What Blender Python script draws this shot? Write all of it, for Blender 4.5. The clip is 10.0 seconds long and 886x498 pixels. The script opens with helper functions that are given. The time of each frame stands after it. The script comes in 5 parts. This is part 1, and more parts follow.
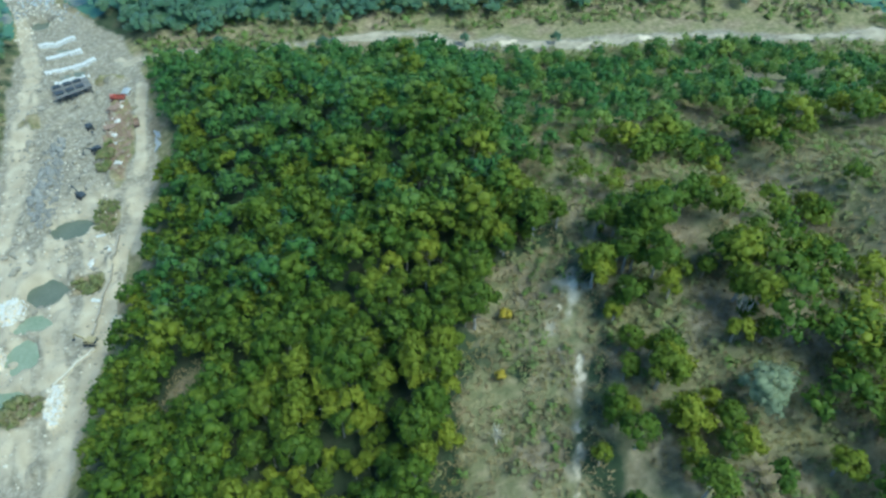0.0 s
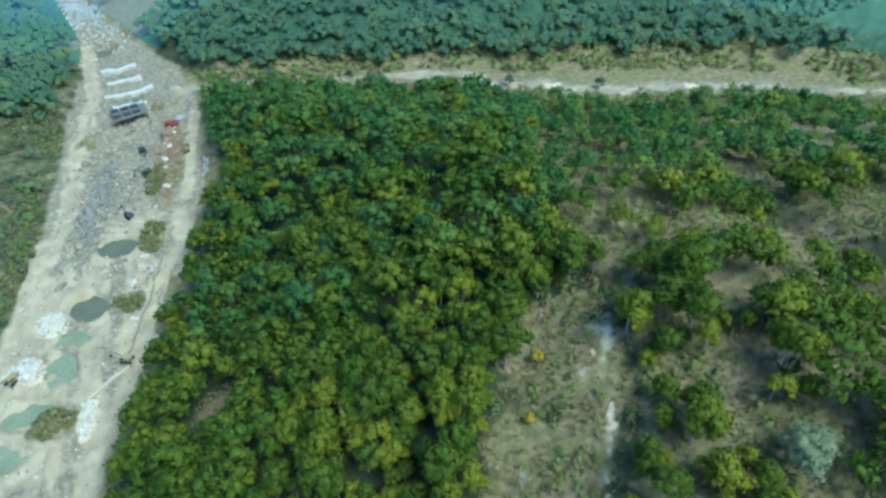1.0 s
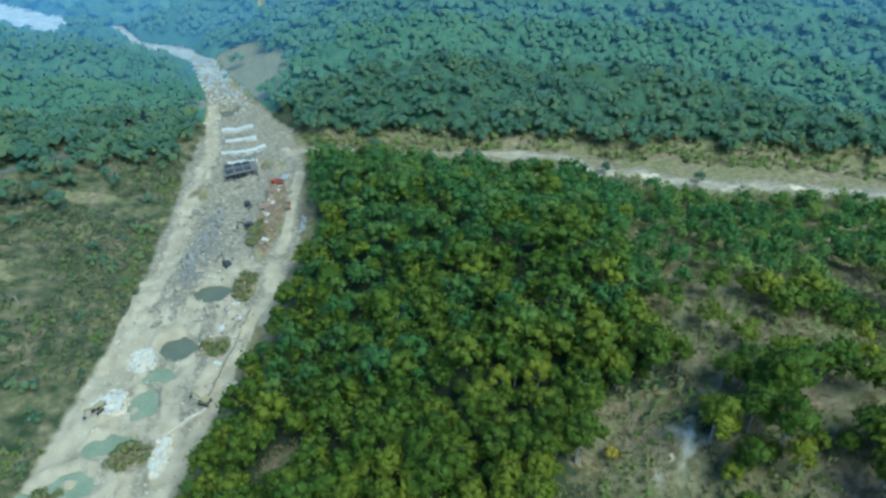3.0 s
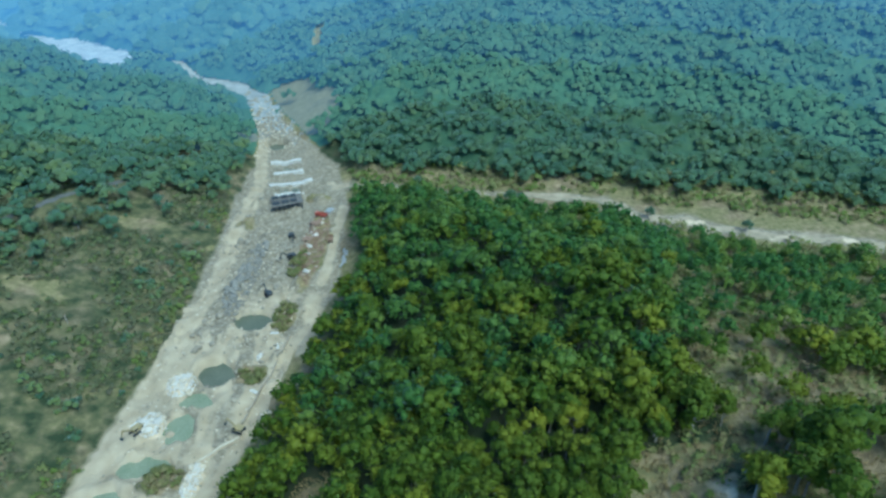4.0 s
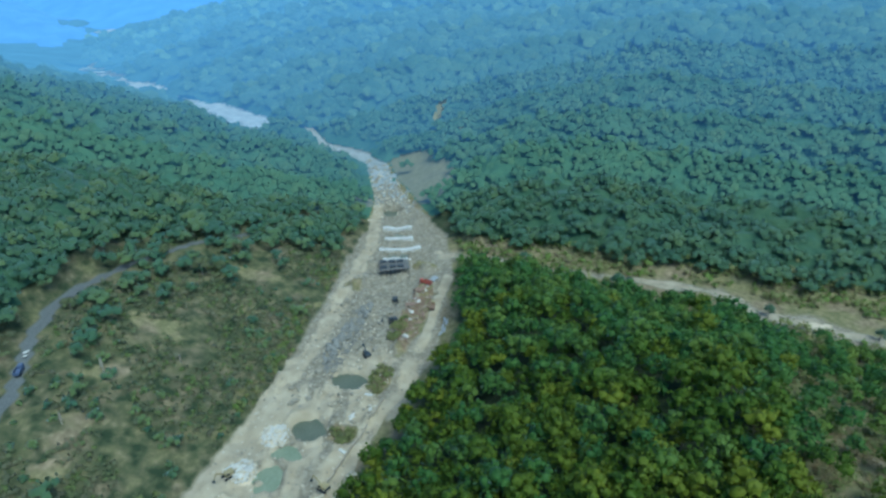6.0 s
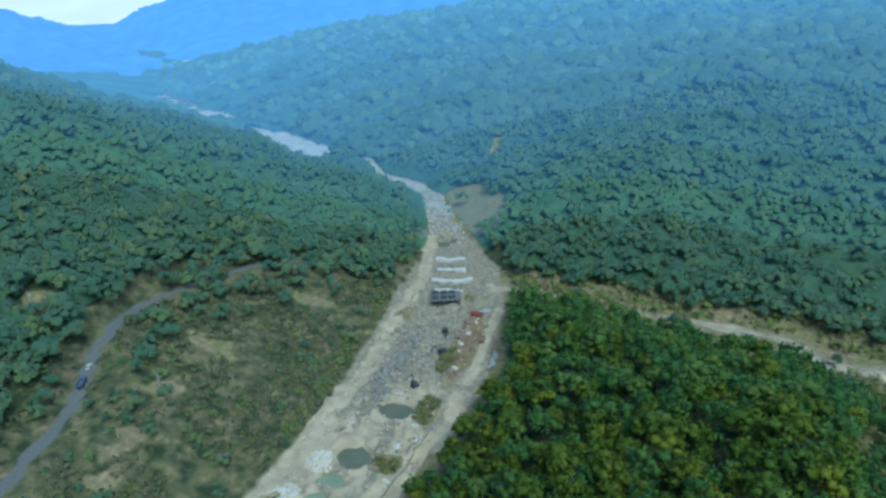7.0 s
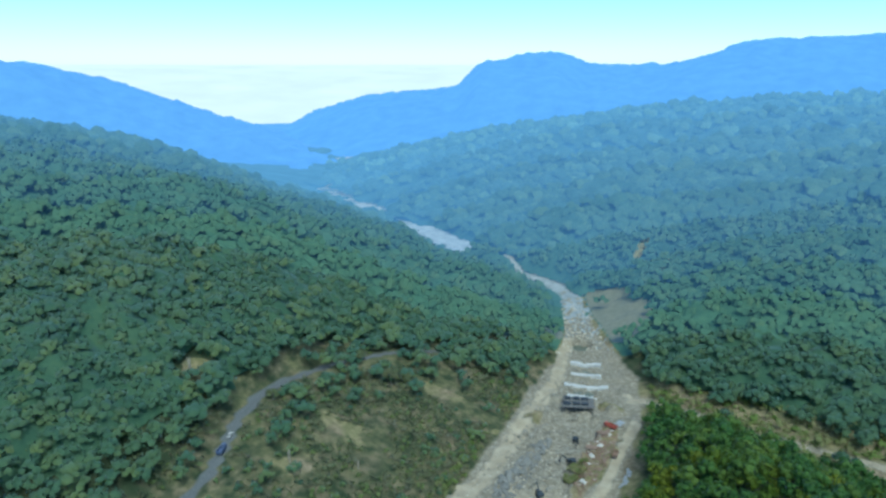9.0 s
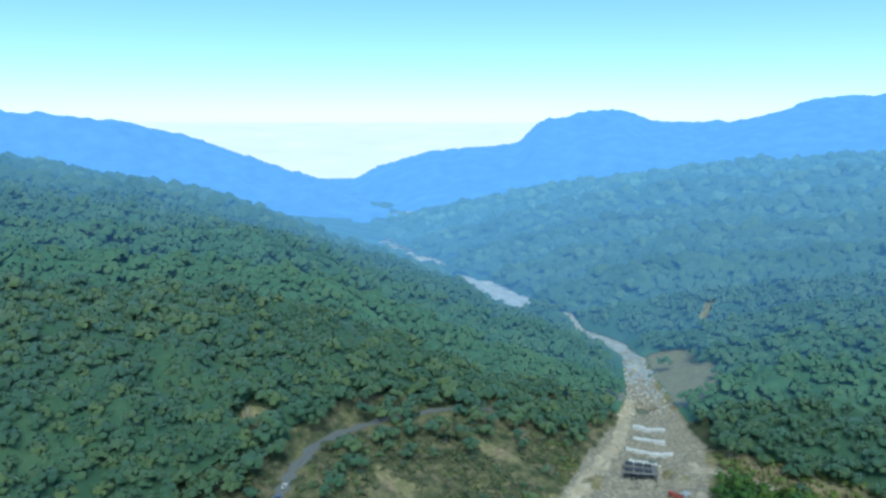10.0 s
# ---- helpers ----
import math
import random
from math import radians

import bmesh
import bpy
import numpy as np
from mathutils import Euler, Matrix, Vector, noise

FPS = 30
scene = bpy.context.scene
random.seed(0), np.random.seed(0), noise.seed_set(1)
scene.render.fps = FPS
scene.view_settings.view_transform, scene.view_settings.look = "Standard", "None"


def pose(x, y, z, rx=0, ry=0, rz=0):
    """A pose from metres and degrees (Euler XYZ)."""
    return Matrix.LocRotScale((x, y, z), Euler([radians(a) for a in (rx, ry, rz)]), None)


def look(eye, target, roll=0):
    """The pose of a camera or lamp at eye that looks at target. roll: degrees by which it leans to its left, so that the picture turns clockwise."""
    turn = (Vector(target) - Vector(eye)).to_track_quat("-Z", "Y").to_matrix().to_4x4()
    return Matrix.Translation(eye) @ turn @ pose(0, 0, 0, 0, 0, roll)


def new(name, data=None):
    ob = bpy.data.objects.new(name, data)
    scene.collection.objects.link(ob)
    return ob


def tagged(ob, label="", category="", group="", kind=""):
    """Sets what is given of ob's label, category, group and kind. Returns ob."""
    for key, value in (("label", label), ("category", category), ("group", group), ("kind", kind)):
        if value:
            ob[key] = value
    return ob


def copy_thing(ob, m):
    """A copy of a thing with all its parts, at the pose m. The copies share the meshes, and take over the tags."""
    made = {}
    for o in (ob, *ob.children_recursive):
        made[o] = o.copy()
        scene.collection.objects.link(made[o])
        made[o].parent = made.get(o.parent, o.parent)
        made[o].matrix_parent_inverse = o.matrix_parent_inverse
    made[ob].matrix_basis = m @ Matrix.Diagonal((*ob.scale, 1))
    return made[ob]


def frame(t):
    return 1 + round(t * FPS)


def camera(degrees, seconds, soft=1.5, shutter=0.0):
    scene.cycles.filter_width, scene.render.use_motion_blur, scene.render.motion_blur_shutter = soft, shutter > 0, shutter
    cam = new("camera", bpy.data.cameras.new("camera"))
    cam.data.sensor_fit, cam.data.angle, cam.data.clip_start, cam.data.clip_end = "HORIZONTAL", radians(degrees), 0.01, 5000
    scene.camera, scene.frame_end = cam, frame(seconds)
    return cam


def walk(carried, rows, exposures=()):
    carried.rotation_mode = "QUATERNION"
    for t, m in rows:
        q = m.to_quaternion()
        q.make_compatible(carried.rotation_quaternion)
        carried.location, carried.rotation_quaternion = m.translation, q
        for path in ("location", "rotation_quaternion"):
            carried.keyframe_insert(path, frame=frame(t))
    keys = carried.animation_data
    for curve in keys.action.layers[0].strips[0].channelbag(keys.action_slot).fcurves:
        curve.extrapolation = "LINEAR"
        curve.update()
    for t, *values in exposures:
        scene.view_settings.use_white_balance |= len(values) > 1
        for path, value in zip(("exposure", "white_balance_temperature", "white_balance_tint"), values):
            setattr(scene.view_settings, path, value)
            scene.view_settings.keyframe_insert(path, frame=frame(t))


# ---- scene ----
cam = camera(67.7, 10.0, soft=2.7)
PATH = (
    (0.0, pose(0, 0, 180, 43.96, 0, -17.80)),
    (0.5, pose(0, 0, 180, 45.46, 0, -15.72)),
    (1.0, pose(0, 0, 180, 47.14, 0, -13.50)),
    (1.5, pose(0, 0, 180, 48.74, 0, -11.10)),
    (2.0, pose(0, 0, 180, 50.44, 0, -8.59)),
    (2.5, pose(0, 0, 180, 52.03, 0, -6.37)),
    (4.0, pose(0, 0, 180, 56.97, 0, 0.01)),
    (4.5, pose(0, 0, 180, 58.54, 0, 1.92)),
    (5.0, pose(0, 0, 180, 60.20, 0, 4.38)),
    (5.5, pose(0, 0, 180, 61.73, 0, 7.31)),
    (6.0, pose(0, 0, 180, 63.34, 0, 10.29)),
    (7.5, pose(0, 0, 180, 67.57, 0, 18.09)),
    (8.0, pose(0, 0, 180, 69.43, 0, 21.29)),
    (8.5, pose(0, 0, 180, 71.86, 0, 24.47)),
    (9.0, pose(0, 0, 180, 74.52, 0, 27.87)),
    (9.5, pose(0, 0, 180, 76.84, 0, 30.65)),
    (10.0, pose(0, 0, 180, 79.26, 0, 33.10)),
)
walk(cam, PATH, exposures=((0.0, 1.58, 4680, -14), (2.5, 1.42, 4640, -14), (5.0, 1.15, 4600, -13), (7.5, 0.91, 4620, -11), (10.0, 1.02, 4850, -9)))

# ---- world and sun: a hazy, softly lit morning ----
SUN_ELEVATION, SUN_TURN = 58.0, 140.0
world = bpy.data.worlds.new("hazy_sky")
scene.world = world
world.use_nodes = True
wn, wl = world.node_tree.nodes, world.node_tree.links
sky = wn.new("ShaderNodeTexSky")
sky.sky_type, sky.sun_disc = "NISHITA", False
sky.sun_elevation, sky.sun_rotation = radians(SUN_ELEVATION), radians(SUN_TURN)
sky.dust_density, sky.air_density, sky.ozone_density = 0.25, 1.0, 2.0
wn["Background"].inputs[1].default_value = 0.076
wl.new(sky.outputs[0], wn["Background"].inputs[0])
sun = new("sun", bpy.data.lights.new("sun", "SUN"))
sun.data.energy, sun.data.angle, sun.data.color = 1.95, radians(35), (1.0, 0.93, 0.78)
a = radians(SUN_TURN)
sun_way = Vector((math.sin(a) * math.cos(radians(SUN_ELEVATION)), math.cos(a) * math.cos(radians(SUN_ELEVATION)), math.sin(radians(SUN_ELEVATION))))
sun.matrix_world = look(sun_way * 800, (0, 0, 0))


# ---- materials ----
def material(name, colors, scale=0.3, rough=0.9, bump=0.0, bump_scale=2.0, metal=0.0, tint=None, spec=0.3):
    """colors: 2 or 3 base colours mixed by two scales of noise. tint: a colour mixed in by the mesh attribute 'tint'."""
    m = bpy.data.materials.new(name)
    m.use_nodes = True
    n, l = m.node_tree.nodes, m.node_tree.links
    b = n["Principled BSDF"]
    b.inputs["Roughness"].default_value, b.inputs["Metallic"].default_value = rough, metal
    b.inputs["Specular IOR Level"].default_value = spec
    geo = n.new("ShaderNodeNewGeometry")
    big, small = n.new("ShaderNodeTexNoise"), n.new("ShaderNodeTexNoise")
    for t, s, d in ((big, scale, 4), (small, scale * 7.3, 5)):
        t.inputs["Scale"].default_value, t.inputs["Detail"].default_value = s, d
        l.new(geo.outputs["Position"], t.inputs["Vector"])
    mix = n.new("ShaderNodeMath")
    mix.operation = "MULTIPLY_ADD"
    l.new(small.outputs["Fac"], mix.inputs[0])
    mix.inputs[1].default_value = 0.45
    scaled = n.new("ShaderNodeMath")
    scaled.operation = "MULTIPLY"
    l.new(big.outputs["Fac"], scaled.inputs[0])
    scaled.inputs[1].default_value = 0.55
    l.new(scaled.outputs[0], mix.inputs[2])
    ramp = n.new("ShaderNodeValToRGB")
    l.new(mix.outputs[0], ramp.inputs[0])
    e = ramp.color_ramp.elements
    e[0].position, e[1].position = 0.36, 0.64
    e[0].color, e[1].color = (*colors[0], 1), (*colors[-1], 1)
    if len(colors) > 2:
        e.new(0.5).color = (*colors[1], 1)
    out = ramp.outputs[0]
    if tint:
        at = n.new("ShaderNodeAttribute")
        at.attribute_name = "tint"
        mx = n.new("ShaderNodeMix")
        mx.data_type = "RGBA"
        l.new(at.outputs["Fac"], mx.inputs[0])
        l.new(out, mx.inputs[6])
        mx.inputs[7].default_value = (*tint, 1)
        out = mx.outputs[2]
    l.new(out, b.inputs["Base Color"])
    if bump:
        t = n.new("ShaderNodeTexNoise")
        t.inputs["Scale"].default_value, t.inputs["Detail"].default_value = bump_scale, 6
        l.new(geo.outputs["Position"], t.inputs["Vector"])
        bm = n.new("ShaderNodeBump")
        bm.inputs["Strength"].default_value, bm.inputs["Distance"].default_value = bump, 0.3
        l.new(t.outputs["Fac"], bm.inputs["Height"])
        l.new(bm.outputs[0], b.inputs["Normal"])
    return m


def ground_material():
    """Forest soil, with dry scrub, river gravel, pale rock and asphalt by the ground's own masks."""
    m = bpy.data.materials.new("ground")
    m.use_nodes = True
    n, l = m.node_tree.nodes, m.node_tree.links
    b = n["Principled BSDF"]
    b.inputs["Roughness"].default_value, b.inputs["Specular IOR Level"].default_value = 0.95, 0.2
    geo = n.new("ShaderNodeNewGeometry")

    def noise_of(scale, detail=5):
        t = n.new("ShaderNodeTexNoise")
        t.inputs["Scale"].default_value, t.inputs["Detail"].default_value = scale, detail
        l.new(geo.outputs["Position"], t.inputs["Vector"])
        return t.outputs["Fac"]

    def ramp_of(fac, stops):
        r = n.new("ShaderNodeValToRGB")
        l.new(fac, r.inputs[0])
        e = r.color_ramp.elements
        e[0].position, e[0].color = stops[0][0], (*stops[0][1], 1)
        e[1].position, e[1].color = stops[-1][0], (*stops[-1][1], 1)
        for p, c in stops[1:-1]:
            e.new(p).color = (*c, 1)
        return r.outputs[0]

    def mixed(fac, one, two):
        mx = n.new("ShaderNodeMix")
        mx.data_type = "RGBA"
        l.new(fac, mx.inputs[0])
        l.new(one, mx.inputs[6])
        l.new(two, mx.inputs[7])
        return mx.outputs[2]

    def mask(name, breakup, amount):
        at = n.new("ShaderNodeAttribute")
        at.attribute_name = name
        s = n.new("ShaderNodeMath")
        s.operation = "MULTIPLY_ADD"
        l.new(breakup, s.inputs[0])
        s.inputs[1].default_value = amount
        l.new(at.outputs["Fac"], s.inputs[2])
        r = n.new("ShaderNodeMapRange")
        l.new(s.outputs[0], r.inputs[0])
        r.inputs[1].default_value, r.inputs[2].default_value = 0.35 + amount * 0.5, 0.65 + amount * 0.5
        return r.outputs[0]

    fine, mid, big = noise_of(1.3), noise_of(0.16), noise_of(0.035)
    out = ramp_of(mid, ((0.3, (0.03, 0.042, 0.018)), (0.5, (0.045, 0.055, 0.024)), (0.7, (0.075, 0.07, 0.036))))
    tufts = noise_of(0.42, 7)
    grass = ramp_of(tufts, ((0.3, (0.12, 0.115, 0.047)), (0.5, (0.185, 0.16, 0.07)), (0.7, (0.265, 0.21, 0.106))))
    earth = ramp_of(tufts, ((0.3, (0.14, 0.108, 0.058)), (0.5, (0.21, 0.16, 0.09)), (0.7, (0.30, 0.23, 0.138))))
    patchy = n.new("ShaderNodeMapRange")
    l.new(noise_of(0.07, 5), patchy.inputs[0])
    patchy.inputs[1].default_value, patchy.inputs[2].default_value = 0.46, 0.62
    scrub = mixed(patchy.outputs[0], grass, earth)
    rubble = noise_of(0.5, 6)
    heaps = n.new("ShaderNodeMath")
    heaps.operation = "MULTIPLY_ADD"
    l.new(fine, heaps.inputs[0])
    heaps.inputs[1].default_value = 0.35
    part_of = n.new("ShaderNodeMath")
    part_of.operation = "MULTIPLY"
    l.new(rubble, part_of.inputs[0])
    part_of.inputs[1].default_value = 0.65
    l.new(part_of.outputs[0], heaps.inputs[2])
    gravel = ramp_of(heaps.outputs[0], ((0.34, (0.15, 0.124, 0.083)), (0.47, (0.215, 0.178, 0.122)), (0.56, (0.27, 0.227, 0.16)), (0.66, (0.36, 0.308, 0.226))))
    sand = ramp_of(mid, ((0.3, (0.31, 0.245, 0.155)), (0.7, (0.43, 0.352, 0.238))))
    pale = ramp_of(mid, ((0.3, (0.44, 0.34, 0.215)), (0.7, (0.60, 0.48, 0.33))))
    tar = ramp_of(fine, ((0.3, (0.10, 0.10, 0.095)), (0.7, (0.15, 0.145, 0.135))))
    for name, colour, amount in (("scrub", scrub, 0.7), ("gravel", gravel, 0.25), ("sand", sand, 0.5), ("pale", pale, 0.7), ("tar", tar, 0.05)):
        out = mixed(mask(name, {"tar": fine, "pale": rubble}.get(name, mid), amount), out, colour)
    l.new(out, b.inputs["Base Color"])
    bm = n.new("ShaderNodeBump")
    bm.inputs["Strength"].default_value, bm.inputs["Distance"].default_value = 0.7, 0.6
    l.new(fine, bm.inputs["Height"])
    l.new(bm.outputs[0], b.inputs["Normal"])
    return m


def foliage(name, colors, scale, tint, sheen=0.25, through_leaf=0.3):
    """Leaves: light passes through them in part; a soft pale blue sheen over them imitates haze."""
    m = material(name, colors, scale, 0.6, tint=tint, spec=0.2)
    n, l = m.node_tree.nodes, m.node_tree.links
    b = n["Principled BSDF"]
    # blue-tinted sheen laid over the leaves in place of haze
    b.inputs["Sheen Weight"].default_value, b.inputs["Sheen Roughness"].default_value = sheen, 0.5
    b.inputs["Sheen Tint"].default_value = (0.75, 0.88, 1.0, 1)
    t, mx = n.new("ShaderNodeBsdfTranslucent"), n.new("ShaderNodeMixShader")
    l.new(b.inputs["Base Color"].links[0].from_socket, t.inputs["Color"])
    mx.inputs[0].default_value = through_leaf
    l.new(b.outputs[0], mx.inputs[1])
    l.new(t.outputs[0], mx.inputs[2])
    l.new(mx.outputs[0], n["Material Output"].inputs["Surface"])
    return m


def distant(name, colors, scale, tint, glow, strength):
    """Far woods, ground or ridge as a plain backdrop: the haze before it is put in as emission."""
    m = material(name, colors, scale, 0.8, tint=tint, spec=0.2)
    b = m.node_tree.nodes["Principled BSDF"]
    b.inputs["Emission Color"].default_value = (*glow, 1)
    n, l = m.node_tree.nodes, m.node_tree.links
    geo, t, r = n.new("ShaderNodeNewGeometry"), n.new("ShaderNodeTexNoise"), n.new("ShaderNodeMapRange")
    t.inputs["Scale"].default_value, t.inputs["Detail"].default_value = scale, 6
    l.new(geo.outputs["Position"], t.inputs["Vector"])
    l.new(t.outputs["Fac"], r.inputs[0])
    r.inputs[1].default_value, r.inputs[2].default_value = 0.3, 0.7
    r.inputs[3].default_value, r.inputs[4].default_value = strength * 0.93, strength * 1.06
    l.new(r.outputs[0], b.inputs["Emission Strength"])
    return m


GROUND = ground_material()
LEAF = foliage("broad_leaf_foliage", ((0.036, 0.068, 0.006), (0.074, 0.118, 0.009), (0.125, 0.17, 0.012)), 0.42, (0.245, 0.25, 0.016), 0.03, 0.4)
# far spur leaves, with haze put into the colour as a bluer green
HAZEDLEAF = foliage("haze_tinted_foliage", ((0.036, 0.088, 0.019), (0.062, 0.132, 0.024), (0.098, 0.175, 0.029)), 0.3, (0.19, 0.23, 0.03), 0.1, 0.4)
# nearer woods: haze put into a paler, bluer green and its sheen
WOODS = foliage("haze_tinted_woodland_foliage", ((0.058, 0.115, 0.057), (0.08, 0.143, 0.066), (0.105, 0.168, 0.07)), 0.06, (0.16, 0.205, 0.06), 0.5, 0.4)
SHRUB = foliage("dry_shrub_foliage", ((0.17, 0.19, 0.062), (0.25, 0.235, 0.09), (0.34, 0.27, 0.14)), 0.16, (0.17, 0.22, 0.045), 0.05, 0.4)
HILLSHRUB = foliage("grey_green_shrub_foliage", ((0.115, 0.13, 0.06), (0.16, 0.16, 0.085), (0.22, 0.19, 0.12)), 0.06, (0.17, 0.21, 0.055), 0.15, 0.45)
DRYGRASS = foliage("dry_grass", ((0.20, 0.155, 0.072), (0.28, 0.21, 0.10), (0.37, 0.28, 0.155)), 0.2, (0.24, 0.20, 0.07), 0.05, 0.4)
PALELEAF = foliage("pale_foliage", ((0.20, 0.23, 0.11), (0.30, 0.31, 0.16)), 0.4, (0.3, 0.3, 0.17), 0.1)
BROWNLEAF = foliage("brown_foliage", ((0.15, 0.09, 0.05), (0.24, 0.15, 0.09)), 0.4, (0.2, 0.1, 0.07), 0.1)
GOLDLEAF = foliage("golden_foliage", ((0.32, 0.25, 0.02), (0.45, 0.34, 0.03)), 0.4, (0.4, 0.3, 0.03), 0.1)
DARKLEAF = foliage("dark_conifer_foliage", ((0.075, 0.125, 0.06), (0.11, 0.165, 0.075)), 0.4, (0.06, 0.11, 0.05), 0.4)
BARK = material("grey_bark", ((0.20, 0.17, 0.14), (0.36, 0.32, 0.27)), 1.5, 0.9)
PALEBARK = material("bleached_bark", ((0.34, 0.285, 0.21), (0.50, 0.43, 0.33)), 1.5, 0.9)
HAZE_GLOW = (0.12, 0.235, 0.37)
# belts of woods, each further up the valley: where it begins, and the haze painted on it as emission
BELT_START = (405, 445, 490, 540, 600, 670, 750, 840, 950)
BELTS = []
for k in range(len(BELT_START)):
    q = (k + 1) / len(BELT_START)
    # further belts: base colour dims and blue emission grows, in place of haze
    BELTS.append(distant("distant_woods_haze_glow", tuple(tuple(c * (1 - 0.72 * q) for c in rgb) for rgb in ((0.058, 0.112, 0.056), (0.09, 0.15, 0.066))), 0.035, (0.10, 0.14, 0.05),
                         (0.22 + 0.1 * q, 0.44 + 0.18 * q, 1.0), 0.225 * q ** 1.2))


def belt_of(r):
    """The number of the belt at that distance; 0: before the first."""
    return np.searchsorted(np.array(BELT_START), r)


# ridges, clearings and far gravel: haze put into the material as emission
RIDGE_NEAR = distant("ridge_haze_glow", ((0.02, 0.04, 0.04), (0.03, 0.05, 0.05)), 0.03, (0.05, 0.08, 0.06), (0.20, 0.40, 0.80), 0.46)
RIDGE_FAR = distant("far_ridge_haze_glow", ((0.02, 0.04, 0.04), (0.03, 0.05, 0.05)), 0.03, (0.05, 0.08, 0.06), (0.21, 0.41, 0.82), 0.44)
SCAR = distant("bare_rock_scar_haze_glow", ((0.15, 0.13, 0.068), (0.205, 0.172, 0.092)), 0.25, (0.2, 0.19, 0.15), HAZE_GLOW, 0.10)
FARBED = distant("far_gravel_haze_glow", ((0.15, 0.14, 0.11), (0.30, 0.28, 0.235)), 0.09, (0.4, 0.4, 0.38), (0.30, 0.42, 0.55), 0.11)
FARBED_HAZE = distant("further_gravel_haze_glow", ((0.12, 0.11, 0.09), (0.26, 0.24, 0.20)), 0.09, (0.4, 0.4, 0.38), (0.36, 0.50, 0.68), 0.24)
# emission matched to the pale sky low over the horizon
SKY_HAZE = distant("sky_haze_glow", ((0.02, 0.02, 0.02), (0.025, 0.025, 0.025)), 0.005, (0.02, 0.02, 0.02), (0.53, 0.50, 0.45), 0.90)


# ---- the lie of the land ----
def lattice(ix, iy, seed):
    k = (ix.astype(np.int64) * 374761393 + iy.astype(np.int64) * 668265263 + seed * 974711) & 0x7FFFFFFF
    k = ((k ^ (k >> 13)) * 1274126177) & 0x7FFFFFFF
    return ((k ^ (k >> 16)) & 0xFFFF) / 65535.0


def value_noise(x, y, size, seed=0):
    x, y = np.asarray(x, float) / size, np.asarray(y, float) / size
    ix, iy = np.floor(x), np.floor(y)
    fx, fy = x - ix, y - iy
    fx, fy = fx * fx * (3 - 2 * fx), fy * fy * (3 - 2 * fy)
    p, q = lattice(ix, iy, seed), lattice(ix + 1, iy, seed)
    r, s = lattice(ix, iy + 1, seed), lattice(ix + 1, iy + 1, seed)
    return (p * (1 - fx) + q * fx) * (1 - fy) + (r * (1 - fx) + s * fx) * fy - 0.5


def fbm(x, y, size, seed=0, octaves=4):
    return sum(value_noise(x + 17 * i, y - 31 * i, size / 2 ** i, seed + i) / 2 ** i for i in range(octaves))


# x, y, half width, floor height
RIVER = ((-108, -400, 24, -8), (-104, 40, 24, -1), (-100, 106, 23, 0), (-87, 190, 27, 0), (-81, 245, 31, 0), (-84, 315, 31, 0), (-91, 365, 26, 0),
         (-111, 417, 13, 0), (-126, 450, 9.5, 0), (-146, 495, 7, 0), (-171, 521, 8, 0), (-201, 531, 7, 0), (-238, 555, 9, 0), (-276, 580, 16, 0), (-328, 604, 27, 0),
         (-377, 641, 19, 0), (-402, 658, 9, 0), (-440, 678, 8, 0), (-484, 702, 19, 0), (-530, 730, 7, 0), (-632, 788, 9, 0), (-720, 900, 5, 0), (-800, 1060, 16, 0), (-824, 1098, 20, 0),
         (-860, 1150, 8, 0), (-1305, 1519, 5, 0), (-1900, 2140, 6, 0), (-4000, 4400, 6, 0))
# the low shelf between the bed and the foot of the western hill, by distance up the valley: distance, width
SHELF = ((430, 0), (452, 8), (545, 8), (568, 0), (612, 0), (636, 9), (752, 9), (776, 3), (818, 3), (832, 9), (884, 9), (900, 3), (1330, 3), (1350, 20), (1400, 20), (1440, 3))
# the crest of the western hill, with its trees: bearing, slope down from a point 180 m over the bed, in degrees
CREST = ((-110, -1.0), (-80, -1.6), (-66.7, -2.4), (-62, -3.4), (-54.3, -4.7), (-48, -7.2), (-42.2, -9.8), (-37.3, -11.2), (-34.7, -12.6), (-31.4, -13.3), (-30.5, -14.1), (-28.5, -15.5), (-25.4, -16.3), (-23.4, -16.8), (-20.9, -17.7), (-19.2, -18.5), (-17.2, -19.6), (-16.5, -22), (-15.9, -24.5))
STREAM = ((-80, 350, 12, 0), (-40, 340, 12, 1), (-8, 334, 13, 2), (30, 325, 14, 3), (62, 319, 16, 4), (95, 308, 19, 5), (125, 297, 21, 6),
          (170, 287, 21, 7), (212, 279, 20, 8), (258, 258, 18, 10), (300, 230, 16, 13), (420, 190, 12, 20), (1200, 300, 10, 60))
CHANNEL = ((-62, 347, 4, 0), (-47, 344, 3, 0), (-30, 341, 2.2, 0), (-3, 332, 2.2, 0), (28, 328, 2, 0), (46, 327, 2, 0), (63, 325, 2.2, 0), (88, 319, 3.2, 0), (97, 308, 3.2, 0), (105, 298, 2.5, 0), (127, 293, 4, 0),
           (146, 285, 3, 0), (166, 276, 3.5, 0), (196, 273, 3.5, 0), (230, 262, 3, 0), (262, 246, 3, 0), (420, 190, 3, 0))
GULLY = ((150, 290, 3, 7), (140, 220, 3, 24), (128, 160, 4, 46), (122, 110, 4, 60), (118, 60, 4, 68), (110, 0, 4, 76))


